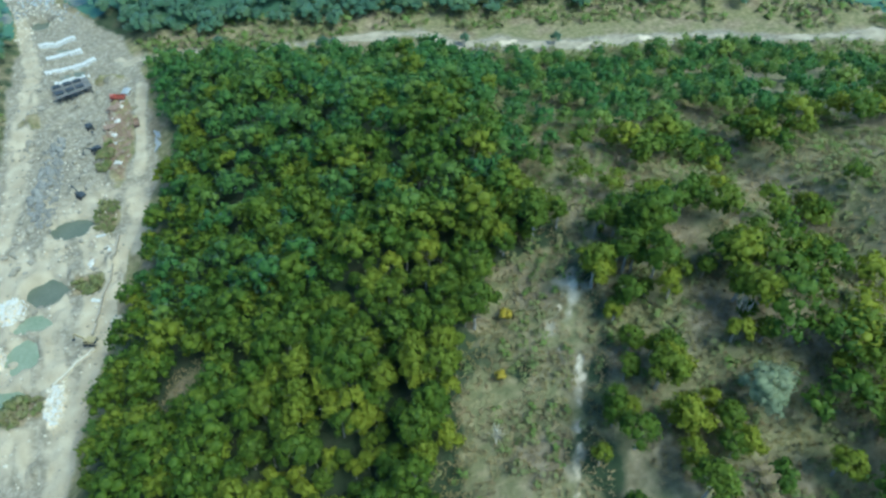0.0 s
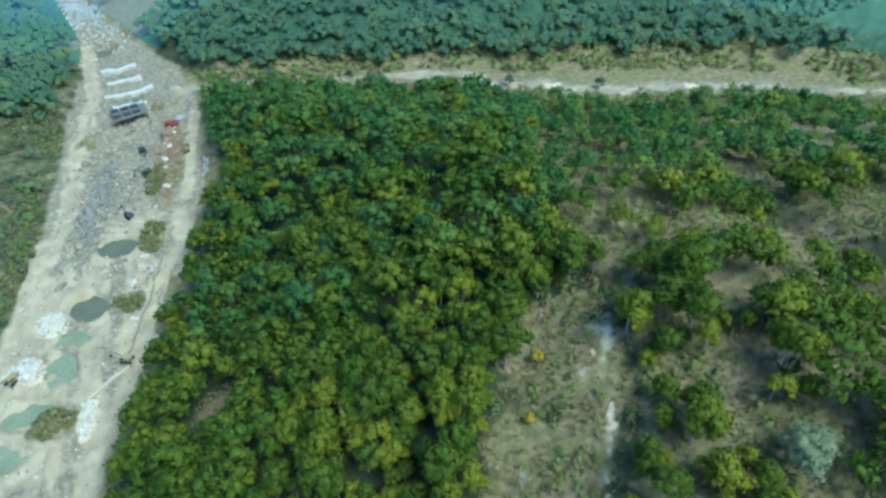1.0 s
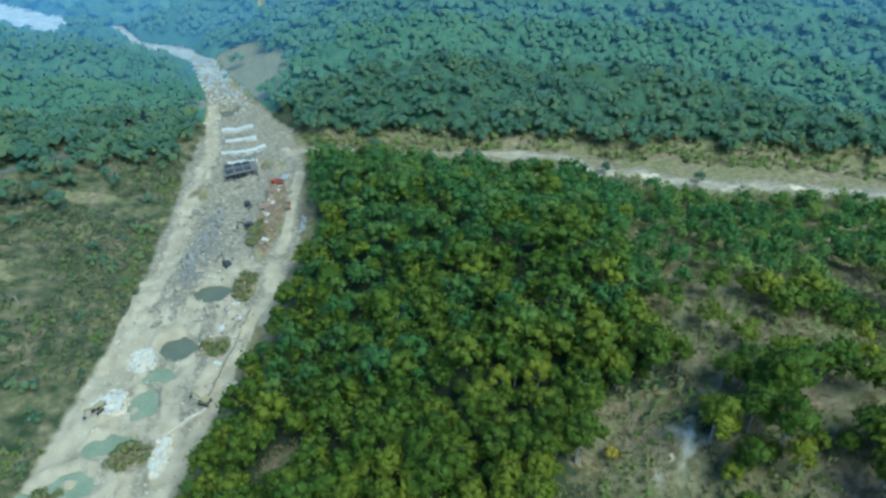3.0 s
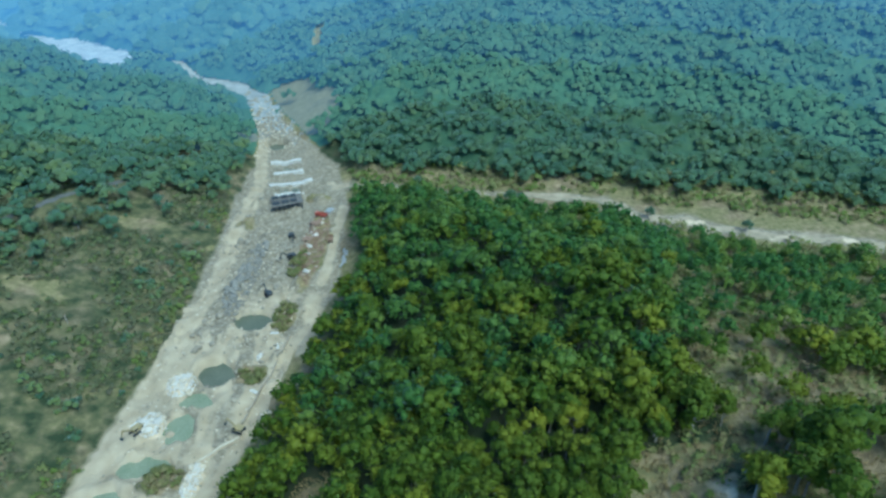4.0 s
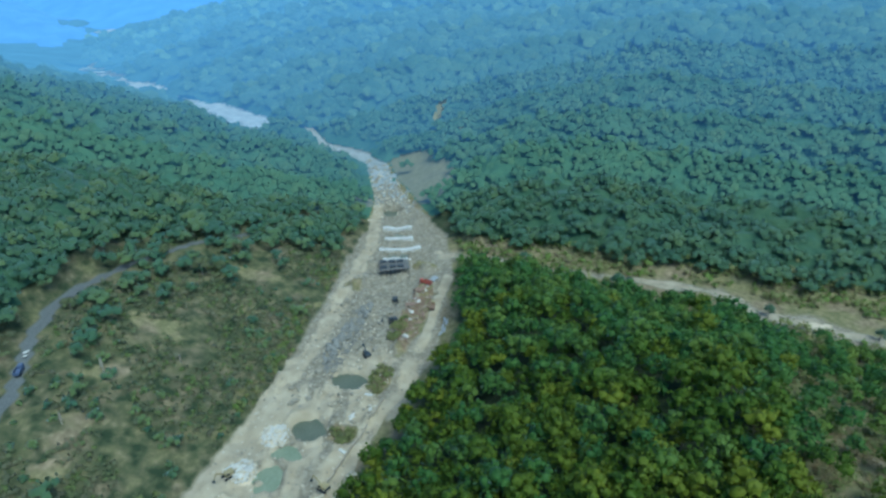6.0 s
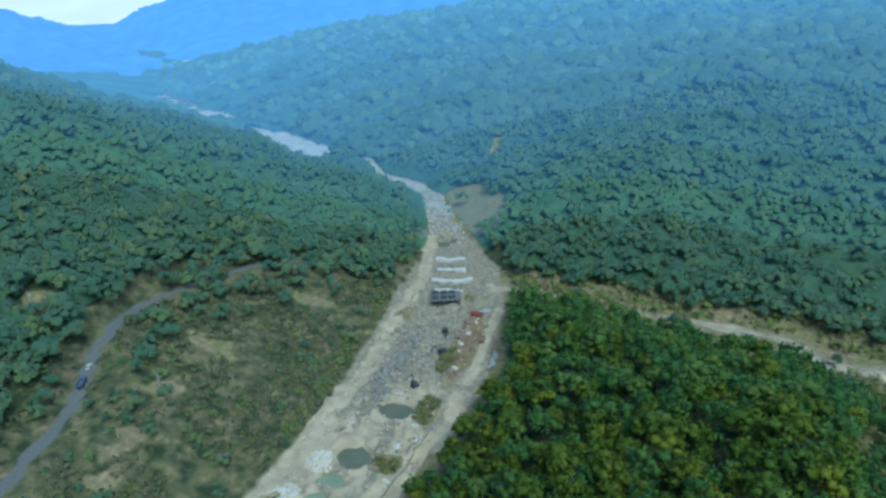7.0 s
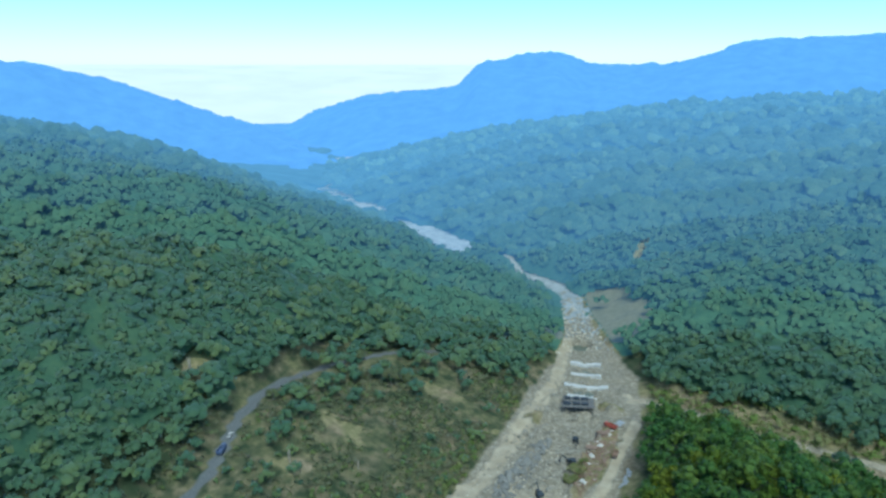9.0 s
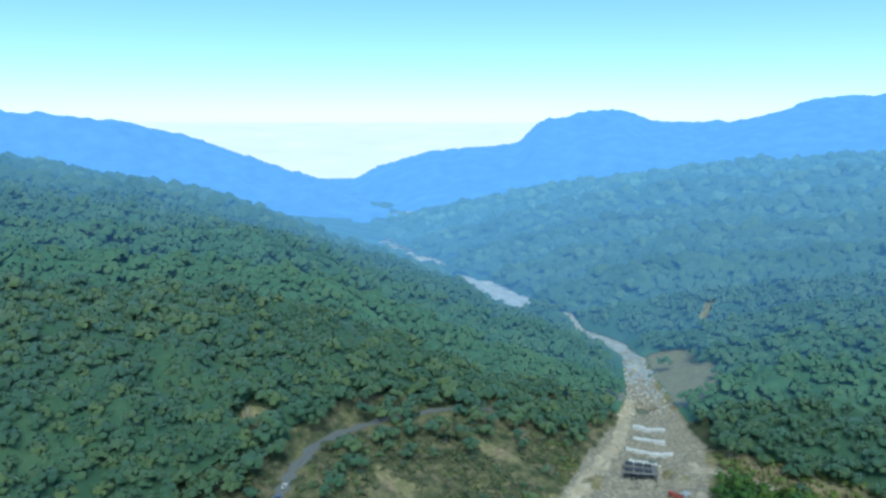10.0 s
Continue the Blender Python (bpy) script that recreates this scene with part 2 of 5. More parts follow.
def along(x, y, line):
    """Distance from a line of points, which side (1: left of its way), half width and floor height there."""
    best = np.full(x.shape, 1e9)
    side, half, floor = np.ones(x.shape), np.zeros(x.shape), np.zeros(x.shape)
    for (x0, y0, w0, z0), (x1, y1, w1, z1) in zip(line, line[1:]):
        dx, dy = x1 - x0, y1 - y0
        s = np.clip(((x - x0) * dx + (y - y0) * dy) / (dx * dx + dy * dy), 0, 1)
        ex, ey = x - x0 - s * dx, y - y0 - s * dy
        d = np.hypot(ex, ey)
        near = d < best
        best = np.where(near, d, best)
        side = np.where(near, np.sign(dx * ey - dy * ex), side)
        half, floor = np.where(near, w0 + s * (w1 - w0), half), np.where(near, z0 + s * (z1 - z0), floor)
    return best, side, half, floor


def rise(e, slope, top):
    return top * (1 - np.exp(-np.maximum(e, 0) * slope / top))


def shelf(x, y):
    return np.interp(np.hypot(x, y), [p[0] for p in SHELF], [p[1] for p in SHELF])


def soft_min(p, q, k):
    h = np.clip(0.5 + 0.5 * (q - p) / k, 0, 1)
    return q + (p - q) * h - k * h * (1 - h)


# pits and pools in the river bed: x, y, radius along x, along y, depth
HOLES = ((-82, 221, 9, 6.5, 4.0), (-88, 189, 8, 7.5, 4.2), (-75, 187, 6, 6, 1.8), (-91, 174, 7, 4.5, 1.8), (-93, 161, 6, 7.5, 2.1), (-99, 143, 9, 6, 2.2),
         (-106, 130, 11, 6, 2.2), (-122, 125, 6, 5, 2.0), (-110, 404, 7.5, 7.5, 5.0), (-112, 235, 5, 5, 1.5), (-97, 351, 7, 4, 1.6), (-95, 367, 6, 3.5, 1.6), (-88, 340, 7, 3, 1.3))
MOUNDS = ((-232, 532, 28, 22, 13), (-104, 161, 6, 5, 2.2), (-99, 182, 6, 6, 1.6), (-81, 138, 3, 7, 1.3), (-90, 137, 7, 6, 2.6), (-95.5, 159, 2, 2, 2.8), (-107, 130, 2, 1.6, 2.9),
          (-101, 299, 5, 4, 2.6), (-63, 165, 2.5, 2.5, 1.8), (-70, 330, 9, 5, 2.2), (-96, 207, 5, 5, 0.9), (-80, 205, 6, 5, 0.8), (-72, 212, 5, 8, 0.8))


def bumps(x, y, table):
    z = np.zeros(x.shape)
    for cx, cy, rx, ry, d in table:
        q = ((x - cx) / rx) ** 2 + ((y - cy) / ry) ** 2 + 0.7 * value_noise(x, y, 2.5, 40)
        z = np.maximum(z, d * np.clip(1.6 - 1.6 * q, 0, 1))
    return z


def rims(x, y):
    z = np.zeros(x.shape)
    for cx, cy, rx, ry, d in HOLES:
        q = np.sqrt(((x - cx) / rx) ** 2 + ((y - cy) / ry) ** 2)
        z = z + 0.22 * d * np.exp(-((q - 1.22) / 0.16) ** 2)
    return z


HEAPS = [(-90 + 26 * random.uniform(-1, 1), random.uniform(115, 345), random.uniform(1.6, 4.0), random.uniform(1.6, 5.0), random.uniform(0.8, 2.3)) for _ in range(70)]


def terrain(x, y):
    x, y = np.asarray(x, float), np.asarray(y, float)
    d, side, half, floor = along(x, y, RIVER)
    edge = d - half + 5 * fbm(x, y, 20, 5, 3)
    upper = np.clip((y - 400) / 60, 0, 1)
    foot = edge - shelf(x, y)
    left = rise(foot, 0.33 + 0.35 * upper, 60) + rise(foot - 90, 0.36, 150)
    right = rise(edge, 0.62, 125)
    far_right = rise(edge, 0.42, 190)
    z = floor + np.where(side > 0, left, np.where(y > 345, far_right, right))
    ds, ss, hs, fs = along(x, y, STREAM)
    es = ds - hs + 4 * fbm(x, y, 18, 6, 3)
    zs = fs + np.where(ss > 0, rise(es, 0.36, 260), 0.13 * np.maximum(es, 0) + rise(es - 24, 0.36, 120))
    z = np.where(side > 0, z, soft_min(z, zs, 6))
    dg, _, hg, fg = along(x, y, GULLY)
    zg = fg + rise(dg - hg, 0.75, 200)
    z = np.where((side < 0) & (y < 300), soft_min(z, zg, 5), z)
    off = np.clip(np.minimum(np.where(side > 0, foot, np.minimum(edge, es)) / 40, 1), 0, 1)
    z = z + off * (9 * fbm(x, y, 90, 11, 3) + 2.2 * fbm(x, y, 22, 15, 3))
    r = np.hypot(x, y)
    bearing = np.degrees(np.arctan2(x, y))
    ends = np.where(side > 0, np.interp(bearing, (-66, -54, -48, -42), (820, 700, 640, 600)), np.interp(bearing, (-34, -18, 0), (900, 980, 1060)))
    z = z * (1 - 0.9 * np.clip((r - ends) / 600, 0, 1))
    crest = 180 + r * np.tan(np.radians(np.interp(bearing, [p[0] for p in CREST], [p[1] for p in CREST]))) - 10
    z = z * (1 - np.clip((r - 1500) / 800, 0, 0.97))
    z = np.where((side > 0) & (r < 950) & (r > 250) & (bearing < -15), np.maximum(soft_min(z, crest, 8), np.minimum(z, 0)), z)
    bed = np.clip(1 - edge / 3, 0, 1)
    z = z + bed * (2.1 * fbm(x, y, 11, 21, 3) + 0.9 * fbm(x, y, 3.4, 25, 2))
    z = z - bumps(x, y, HOLES) + bumps(x, y, MOUNDS) + bed * (rims(x, y) + bumps(x, y, HEAPS) * (bumps(x, y, HOLES) < 0.1))
    return z


def height(x, y):
    return float(terrain(np.array([x]), np.array([y]))[0])


# the paved road on the hillside: x, y, half width, height
ROAD = ((-176, 80, 2.0, 13), (-186, 115, 2.0, 15), (-191, 139, 2.0, 17), (-194, 162, 2.0, 19), (-202, 180, 2.0, 22), (-208, 193, 2.0, 25), (-212, 211, 2.6, 27),
        (-212, 232, 2.2, 27), (-205, 262, 1.6, 25), (-192, 294, 1.6, 21), (-173, 320, 1.6, 16), (-150, 361, 1.5, 11))
TRACKS = ((( -117, 120, 4, 0), (-110, 190, 4, 0), (-105, 245, 4, 0), (-107, 300, 5, 0), (-108, 350, 4, 0), (-120, 410, 3, 0)),
          ((-55, 321, 2.6, 0), (-56, 285, 2.6, 0), (-56, 249, 2.6, 0)),
          ((-58, 236, 4, 0), (-55, 215, 4, 0), (-56, 200, 4, 0)),
          ((-62, 208, 2.4, 0), (-67, 184, 2.4, 0), (-69, 166, 2.4, 0)),
          ((-70, 152, 3, 0), (-75, 125, 3.5, 0), (-80, 100, 4, 0)))
# dry, treeless patches: x, y, radius along x, along y
BARE = ((56, 98, 12, 8), (50, 89, 13, 9), (46, 78, 15, 9), (40, 67, 16, 10), (34, 56, 17, 10), (29, 45, 17, 10), (27, 34, 18, 9), (77, 67, 6, 6), (128, 101, 7, 7),
        (-37, 115, 8, 9), (71, 167, 9, 11), (126, 119, 4, 4), (96, 165, 8, 9), (85, 124, 8, 7), (67, 119, 6, 5), (113, 184, 8, 7), (144, 209, 8, 6), (85, 142, 8, 7), (115, 151, 6, 6))
# a washed-out streak of pale rock down the scar
STREAK = ((66, 97, 0.5, 0), (63, 93, 0.7, 0), (60, 88, 1.2, 0), (57.5, 82, 1.0, 0), (55, 77, 0.5, 0), (54, 71, 0.5, 0), (52.8, 66, 1.2, 0), (50, 62, 1.0, 0), (47.5, 57, 0.9, 0), (44.5, 51, 1.0, 0), (41, 45, 0.9, 0), (37, 38, 0.8, 0))
STREAK_ARM = ((57, 86, 0.5, 0), (53.5, 80.7, 1.0, 0), (51.5, 76, 0.9, 0), (50, 72, 0.6, 0))
# where the closed wood of the spur ends and open dry ground begins: y, x
WOOD_EDGE = ((20, 40), (45, 49), (65, 56), (94, 66), (130, 62), (180, 76), (230, 100))
# groups of trees on the open ground: x, y, radius
CLUMPS = ((78, 95, 7), (70, 84, 7), (64, 77, 5), (88, 97, 5), (95, 94, 5), (61, 63, 4.5), (64, 58, 4), (122, 86, 4), (83, 76, 4), (90, 75, 5), (98, 73, 5), (87, 63, 3.5), (88, 56, 4.5), (105, 65, 6),
          (55, 53, 3.5), (87, 37, 9), (98, 46, 7), (48, 46, 3.5), (138, 130, 5), (91, 119, 4), (106, 125, 5), (63, 102, 3), (80, 112, 3))
# tan clearings on the far slopes
CLEAR = ((-169, 222, 12, 9), (-236, 198, 6, 8), (-170, 187, 10, 8), (-165, 156, 6, 9), (-160, 138, 8, 6), (-153, 286, 14, 6), (-98, 448, 22, 20), (-118, 484, 18, 16), (-86, 432, 12, 12), (-131, 411, 6, 7), (-116, 277, 3, 3))
# bare rock scars on the far slope
SCARS = ((-104, 560, 3, 16), (-78, 520, 2, 9))


def sheet_lines(fine, step, coarse, stop):
    """Grid lines: a fine stretch, wider ones on both sides, then growing to the horizon."""
    lines = list(np.arange(fine[0], fine[1] + 0.01, step))
    for sign, end, limit in ((-1, fine[0], coarse[0]), (1, fine[1], coarse[1])):
        v, s = end, step
        while abs(v) < stop:
            s = min(s * 1.25, 3.0) if sign * v < sign * limit else s * 1.12
            v += sign * s
            lines.append(v)
    return np.array(sorted(lines))


def grid_mesh(name, xs, ys, zs, mat):
    """A smooth sheet over the grid lines xs, ys; zs has a row for each y."""
    nx, ny = len(xs), len(ys)
    gx, gy = np.meshgrid(xs, ys)
    co = np.stack([gx, gy, zs], 2).reshape(-1, 3)
    i = (np.arange(ny - 1)[:, None] * nx + np.arange(nx - 1)).ravel()
    quads = np.stack([i, i + 1, i + nx + 1, i + nx], 1)
    return raw_mesh(name, co, quads, mat, smooth=True)


def raw_mesh(name, co, faces, mat, smooth=False, parent=None, normals=None, tint=None):
    """A mesh from arrays; all faces have the same number of corners."""
    me = bpy.data.meshes.new(name)
    k = faces.shape[1]
    me.vertices.add(len(co))
    me.vertices.foreach_set("co", np.ascontiguousarray(co, np.float32).ravel())
    me.loops.add(faces.size)
    me.loops.foreach_set("vertex_index", np.ascontiguousarray(faces, np.int32).ravel())
    me.polygons.add(len(faces))
    me.polygons.foreach_set("loop_start", np.arange(0, faces.size, k, dtype=np.int32))
    me.update(calc_edges=True)
    me.validate()
    if smooth:
        me.polygons.foreach_set("use_smooth", np.ones(len(me.polygons), bool))
    if tint is not None:
        me.attributes.new("tint", "FLOAT", "POINT").data.foreach_set("value", np.ascontiguousarray(tint, np.float32))
    if normals is not None:
        me.normals_split_custom_set_from_vertices(normals.tolist())
    me.materials.append(mat)
    ob = new(name, me)
    ob.parent = parent
    return ob


XS = sheet_lines((-126, -44), 1.0, (-420, 330), 4600)
YS = sheet_lines((98, 420), 1.3, (-60, 760), 4600)
# finer lines over the dry scar
XS = np.sort(np.concatenate([XS[(XS < 19) | (XS > 141)], np.arange(20, 140.5, 1.4)]))
YS = np.sort(np.concatenate([YS[(YS < 29) | (YS > 97.6)], np.arange(30, 97.5, 1.0)]))
GX, GY = np.meshgrid(XS, YS)
GZ = terrain(GX, GY)
road_d, _, road_w, road_z = along(GX, GY, ROAD)
cut = np.clip(1 - (road_d - road_w - 2) / 9, 0, 1)
GZ = GZ * (1 - cut) + road_z * cut
ground = tagged(grid_mesh("ground", XS, YS, GZ, GROUND), "forested valley ground with pale river gravel and dry slopes", "ground", kind="structure")


def wood_edge(y):
    return np.interp(y, [p[0] for p in WOOD_EDGE], [p[1] for p in WOOD_EDGE])


def masks():
    d, side, half, _ = along(GX, GY, RIVER)
    edge = d - half + 5 * fbm(GX, GY, 20, 5, 3)
    ds, ss, hs, _ = along(GX, GY, STREAM)
    es = ds - hs + 4 * fbm(GX, GY, 18, 6, 3)
    dc, _, wc, _ = along(GX, GY, CHANNEL)
    wander = dc + 7 * fbm(GX, GY, 14, 55, 3)
    gravel = np.maximum(np.clip(0.5 - edge / 6, 0, 1), np.clip(0.95 - wander / wc * 0.28, 0, 0.85) * (es < 6))
    scrub = np.where(side > 0, np.clip(1.25 - edge / 95, 0, 0.45), 0) + np.clip(0.9 - es / 26, 0, 0.8) + np.clip((GY - 380) / 40, 0, 0.8)
    bare = np.zeros(GX.shape)
    for cx, cy, rx, ry in BARE + CLEAR:
        bare = np.maximum(bare, np.clip(1.3 - ((GX - cx) / rx) ** 2 - ((GY - cy) / ry) ** 2 + 1.6 * fbm(GX, GY, 9, 91, 3), 0, 1) * (((GX - cx) / rx) ** 2 + ((GY - cy) / ry) ** 2 < 3))
    scrub = np.maximum(scrub, np.where((side < 0) & (GY < 300), np.clip((GX - wood_edge(GY)) / 9 + 0.3, 0, 0.8), 0))
    scrub = np.maximum(scrub, np.where((side < 0) & (GY < 330), np.clip(1.2 - edge / 12, 0, 0.8), 0))
    scrub = np.clip(np.maximum(scrub, bare), 0, 1)
    scrub = np.maximum(scrub, np.clip(1 - (road_d - road_w) / 22, 0, 0.45))
    sand = np.zeros(GX.shape)
    for t in TRACKS:
        dt, _, wt, _ = along(GX, GY, t)
        sand = np.maximum(sand, np.clip(1.1 - dt / wt * 0.6, 0, 1))
    sand = np.maximum(sand, np.clip(1.0 - wander / wc * 0.6 + 1.4 * fbm(GX, GY, 7, 56, 2), 0, 0.55) * (es < 6))
    sand = np.maximum(sand, np.clip(0.58 + 1.5 * fbm(GX + 0.12 * GY, GY * 0.25, 7, 58, 3), 0, 0.85) * (gravel > 0.5) * (side * d < 30) * np.clip((270 - GY) / 50, 0.25, 1))
    pale = np.zeros(GX.shape)
    for line in (STREAK, STREAK_ARM):
        streak_d, _, streak_w, _ = along(GX + 2.2 * fbm(GX, GY, 6, 93, 2), GY, line)
        pale = np.maximum(pale, np.clip(0.72 - streak_d / streak_w * 0.6 + 1.4 * fbm(GX, GY, 3, 92, 2), 0, 0.62) * (streak_d < 3))
        sand = np.maximum(sand, np.clip(0.52 - streak_d / streak_w * 0.13 + 0.9 * fbm(GX, GY, 5, 90, 2), 0, 0.6) * (streak_d < 6))
    for cx, cy, rx, ry in ((-104, 161, 6.5, 5.5), (-99, 182, 6, 6), (-81, 138, 3, 8), (-63, 165, 3, 3), (72, 172, 5, 7), (-131, 411, 5, 5), (128, 293, 9, 3.5), (170, 276, 9, 3.5), (200, 272, 6, 3)):
        pale = np.maximum(pale, np.clip(1.0 - ((GX - cx) / rx) ** 2 - ((GY - cy) / ry) ** 2 + 1.6 * fbm(GX, GY, 7, 57, 3), 0, 0.85) * (((GX - cx) / rx) ** 2 + ((GY - cy) / ry) ** 2 < 2.5))
    for cx, cy, rx, ry in ((-64, 278, 6, 34), (-90, 137, 7, 6), (-74, 187, 6, 5), (-68, 222, 4, 9), (-104, 300, 5, 7), (-72, 330, 7, 4)):
        earth = np.clip(1.5 - ((GX - cx) / rx) ** 2 - ((GY - cy) / ry) ** 2 + 1.4 * fbm(GX, GY, 5, 59, 2), 0, 1)
        gravel, sand, scrub = gravel * (1 - 0.9 * earth), sand * (1 - earth), np.maximum(scrub, earth)
    tar = np.clip(1 - (road_d - road_w) * 0.8, 0, 1)
    return dict(gravel=gravel, scrub=scrub, sand=sand, pale=pale, tar=tar)


for key, values in masks().items():
    ground.data.attributes.new(key, "FLOAT", "POINT").data.foreach_set("value", np.ascontiguousarray(values, np.float32).ravel())


# far up the valley the bed and the banks take materials with haze put in as glow
def far_ground():
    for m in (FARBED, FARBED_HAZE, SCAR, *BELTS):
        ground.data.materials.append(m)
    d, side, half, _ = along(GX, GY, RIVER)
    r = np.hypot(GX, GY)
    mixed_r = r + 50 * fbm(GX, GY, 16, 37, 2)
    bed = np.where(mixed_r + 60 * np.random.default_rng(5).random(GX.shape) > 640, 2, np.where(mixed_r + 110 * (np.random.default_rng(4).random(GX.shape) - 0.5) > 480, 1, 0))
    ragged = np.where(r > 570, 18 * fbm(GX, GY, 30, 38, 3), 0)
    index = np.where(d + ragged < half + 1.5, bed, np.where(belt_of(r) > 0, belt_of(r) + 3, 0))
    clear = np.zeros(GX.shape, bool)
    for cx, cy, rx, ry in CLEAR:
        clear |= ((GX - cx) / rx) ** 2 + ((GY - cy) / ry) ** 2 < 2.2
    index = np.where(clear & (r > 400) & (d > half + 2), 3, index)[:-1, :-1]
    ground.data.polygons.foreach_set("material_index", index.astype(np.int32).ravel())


far_ground()


# ---- far ridges: backdrop beyond the valley ----
def ridge(name, profile, depth, mat, label, seed, rough=1.0):
    """A long hill seen across the valley: bearing, height over the horizon in degrees and distance of its crest, falling towards the viewer and behind."""
    bearings = np.linspace(profile[0][0], profile[-1][0], 480)
    radius = np.interp(bearings, [p[0] for p in profile], [p[2] for p in profile])
    crest = 180 + radius * np.tan(np.radians(np.interp(bearings, [p[0] for p in profile], [p[1] for p in profile])))
    rows = np.linspace(-1, 0.35, 26)
    co = []
    for r in rows:
        rad = radius + r * depth * radius / 2000
        b = np.radians(bearings)
        x, y = rad * np.sin(b), rad * np.cos(b)
        top = np.maximum(crest + rough * ((12 + 40 * min(1, abs(r) * 3)) * fbm(x, y, 240, seed, 4) + 11 * fbm(x, y, 26, seed + 5, 3)), -20)
        z = -20 + (top + 20) * (1 - abs(r) ** 1.4 if r < 0 else 1 - r)
        co.append(np.stack([x, y, z], 1))
    co = np.concatenate(co)
    nx = len(bearings)
    i = (np.arange(len(rows) - 1)[:, None] * nx + np.arange(nx - 1)).ravel()
    ob = raw_mesh(name, co, np.stack([i, i + 1, i + nx + 1, i + nx], 1), mat, smooth=True)
    return tagged(ob, label, "hill", kind="structure")


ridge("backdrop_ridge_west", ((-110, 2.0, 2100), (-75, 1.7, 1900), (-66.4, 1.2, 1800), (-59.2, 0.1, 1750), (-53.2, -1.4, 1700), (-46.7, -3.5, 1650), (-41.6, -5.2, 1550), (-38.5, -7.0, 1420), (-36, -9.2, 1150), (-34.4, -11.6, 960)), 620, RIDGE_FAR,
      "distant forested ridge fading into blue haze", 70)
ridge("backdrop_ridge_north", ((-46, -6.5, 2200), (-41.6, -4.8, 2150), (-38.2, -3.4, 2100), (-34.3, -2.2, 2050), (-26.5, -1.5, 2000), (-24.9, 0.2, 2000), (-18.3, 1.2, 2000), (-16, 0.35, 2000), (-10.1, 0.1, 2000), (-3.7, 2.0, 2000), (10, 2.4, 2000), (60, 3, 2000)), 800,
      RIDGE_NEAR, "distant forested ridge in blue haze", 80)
# added glowing sheet that stands in for pale haze and low sky
ridge("backdrop_plain", ((-90, 0.1, 3700), (-50, 0.1, 3700), (-30, 0.1, 3700), (10, 0.1, 3700)), 900, SKY_HAZE, "glowing pale backdrop in place of the hazy low sky beyond the valley", 85, 0.2)


def canopy_sheet():
    """The closed canopy of the wooded hills, below the single crowns that stand out of it."""
    d, side, half, _ = along(GX, GY, RIVER)
    edge = d - half - np.where(side > 0, shelf(GX, GY), 0)
    ds, ss, hs, _ = along(GX, GY, STREAM)
    r = np.hypot(GX, GY)
    clear = np.full(GX.shape, -9.0)
    scar = np.zeros(GX.shape)
    for cx, cy, rx, ry in CLEAR:
        clear = np.maximum(clear, 1.6 - ((GX - cx) / rx) ** 2 - ((GY - cy) / ry) ** 2)
    for cx, cy, rx, ry in SCARS:
        scar = np.maximum(scar, 1.3 - ((GX - cx) / rx) ** 2 - ((GY - cy) / ry) ** 2 + 2.2 * fbm(GX, GY, 9, 99, 2))
    wild = edge + 30 * fbm(GX, GY, 50, 33, 3) + 120 * np.clip((GY - 305) / 50, 0, 1)
    # far up the valley the woods close over the bed in places
    shut = 80 * ((r > 772) & (r < 820) | (r > 895) & (r < 1335) | (r > 1430))
    north = (side < 0) & (ss > 0) & (ds - hs > 11) & (edge > np.where(r > 440, -3, 10) - shut)
    west = (side > 0) & (wild > 104) & (edge > np.where(r > 440, -3, 10) - shut) & (road_d > 9)
    ok = (north | west) & (r < 4400) & (GY > 60) & (clear < 0.2)
    nx = len(XS)
    i = (np.arange(len(YS) - 1)[:, None] * nx + np.arange(nx - 1)).ravel()
    o = ok.ravel()
    quads = np.stack([i, i + 1, i + nx + 1, i + nx], 1)
    quads = quads[o[quads].all(1)]
    hem = np.clip(np.minimum(np.where(side < 0, ds - hs - 10, 99), np.minimum(np.where((side > 0) & (GY < 360), wild - 103, 99), np.minimum(edge + shut + np.where(r > 440, 4, -3), (0.2 - clear) * 9))) / 14, 0.03, 1)
    lift = hem * np.where(scar > 0.3, 0.6, 1.0) * (5.2 + 2.5 * value_noise(GX, GY, 6.5, 96) + 3 * value_noise(GX, GY, 15, 97) + 2 * value_noise(GX, GY, 3.2, 98))
    co = np.stack([GX, GY, GZ + lift], 2).reshape(-1, 3)
    used, back = np.unique(quads, return_inverse=True)
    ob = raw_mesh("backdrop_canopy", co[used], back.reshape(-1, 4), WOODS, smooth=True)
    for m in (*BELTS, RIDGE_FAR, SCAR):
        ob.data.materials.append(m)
    # the painted haze glow steps up with distance
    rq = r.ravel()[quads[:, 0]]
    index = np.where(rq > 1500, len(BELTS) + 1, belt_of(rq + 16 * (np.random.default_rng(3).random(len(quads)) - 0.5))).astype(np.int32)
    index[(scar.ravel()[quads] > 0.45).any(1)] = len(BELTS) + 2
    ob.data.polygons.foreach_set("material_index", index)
    return tagged(ob, "closed canopy of the wooded hills fading into haze", "woodland", kind="structure")


canopy_sheet()


# ---- woods ----
def ico(level):
    bm = bmesh.new()
    bmesh.ops.create_icosphere(bm, subdivisions=level, radius=1)
    co = np.array([v.co[:] for v in bm.verts])
    fa = np.array([[v.index for v in f.verts] for f in bm.faces])
    bm.free()
    return co, fa


ICO = {k: ico(k) for k in (1, 2)}


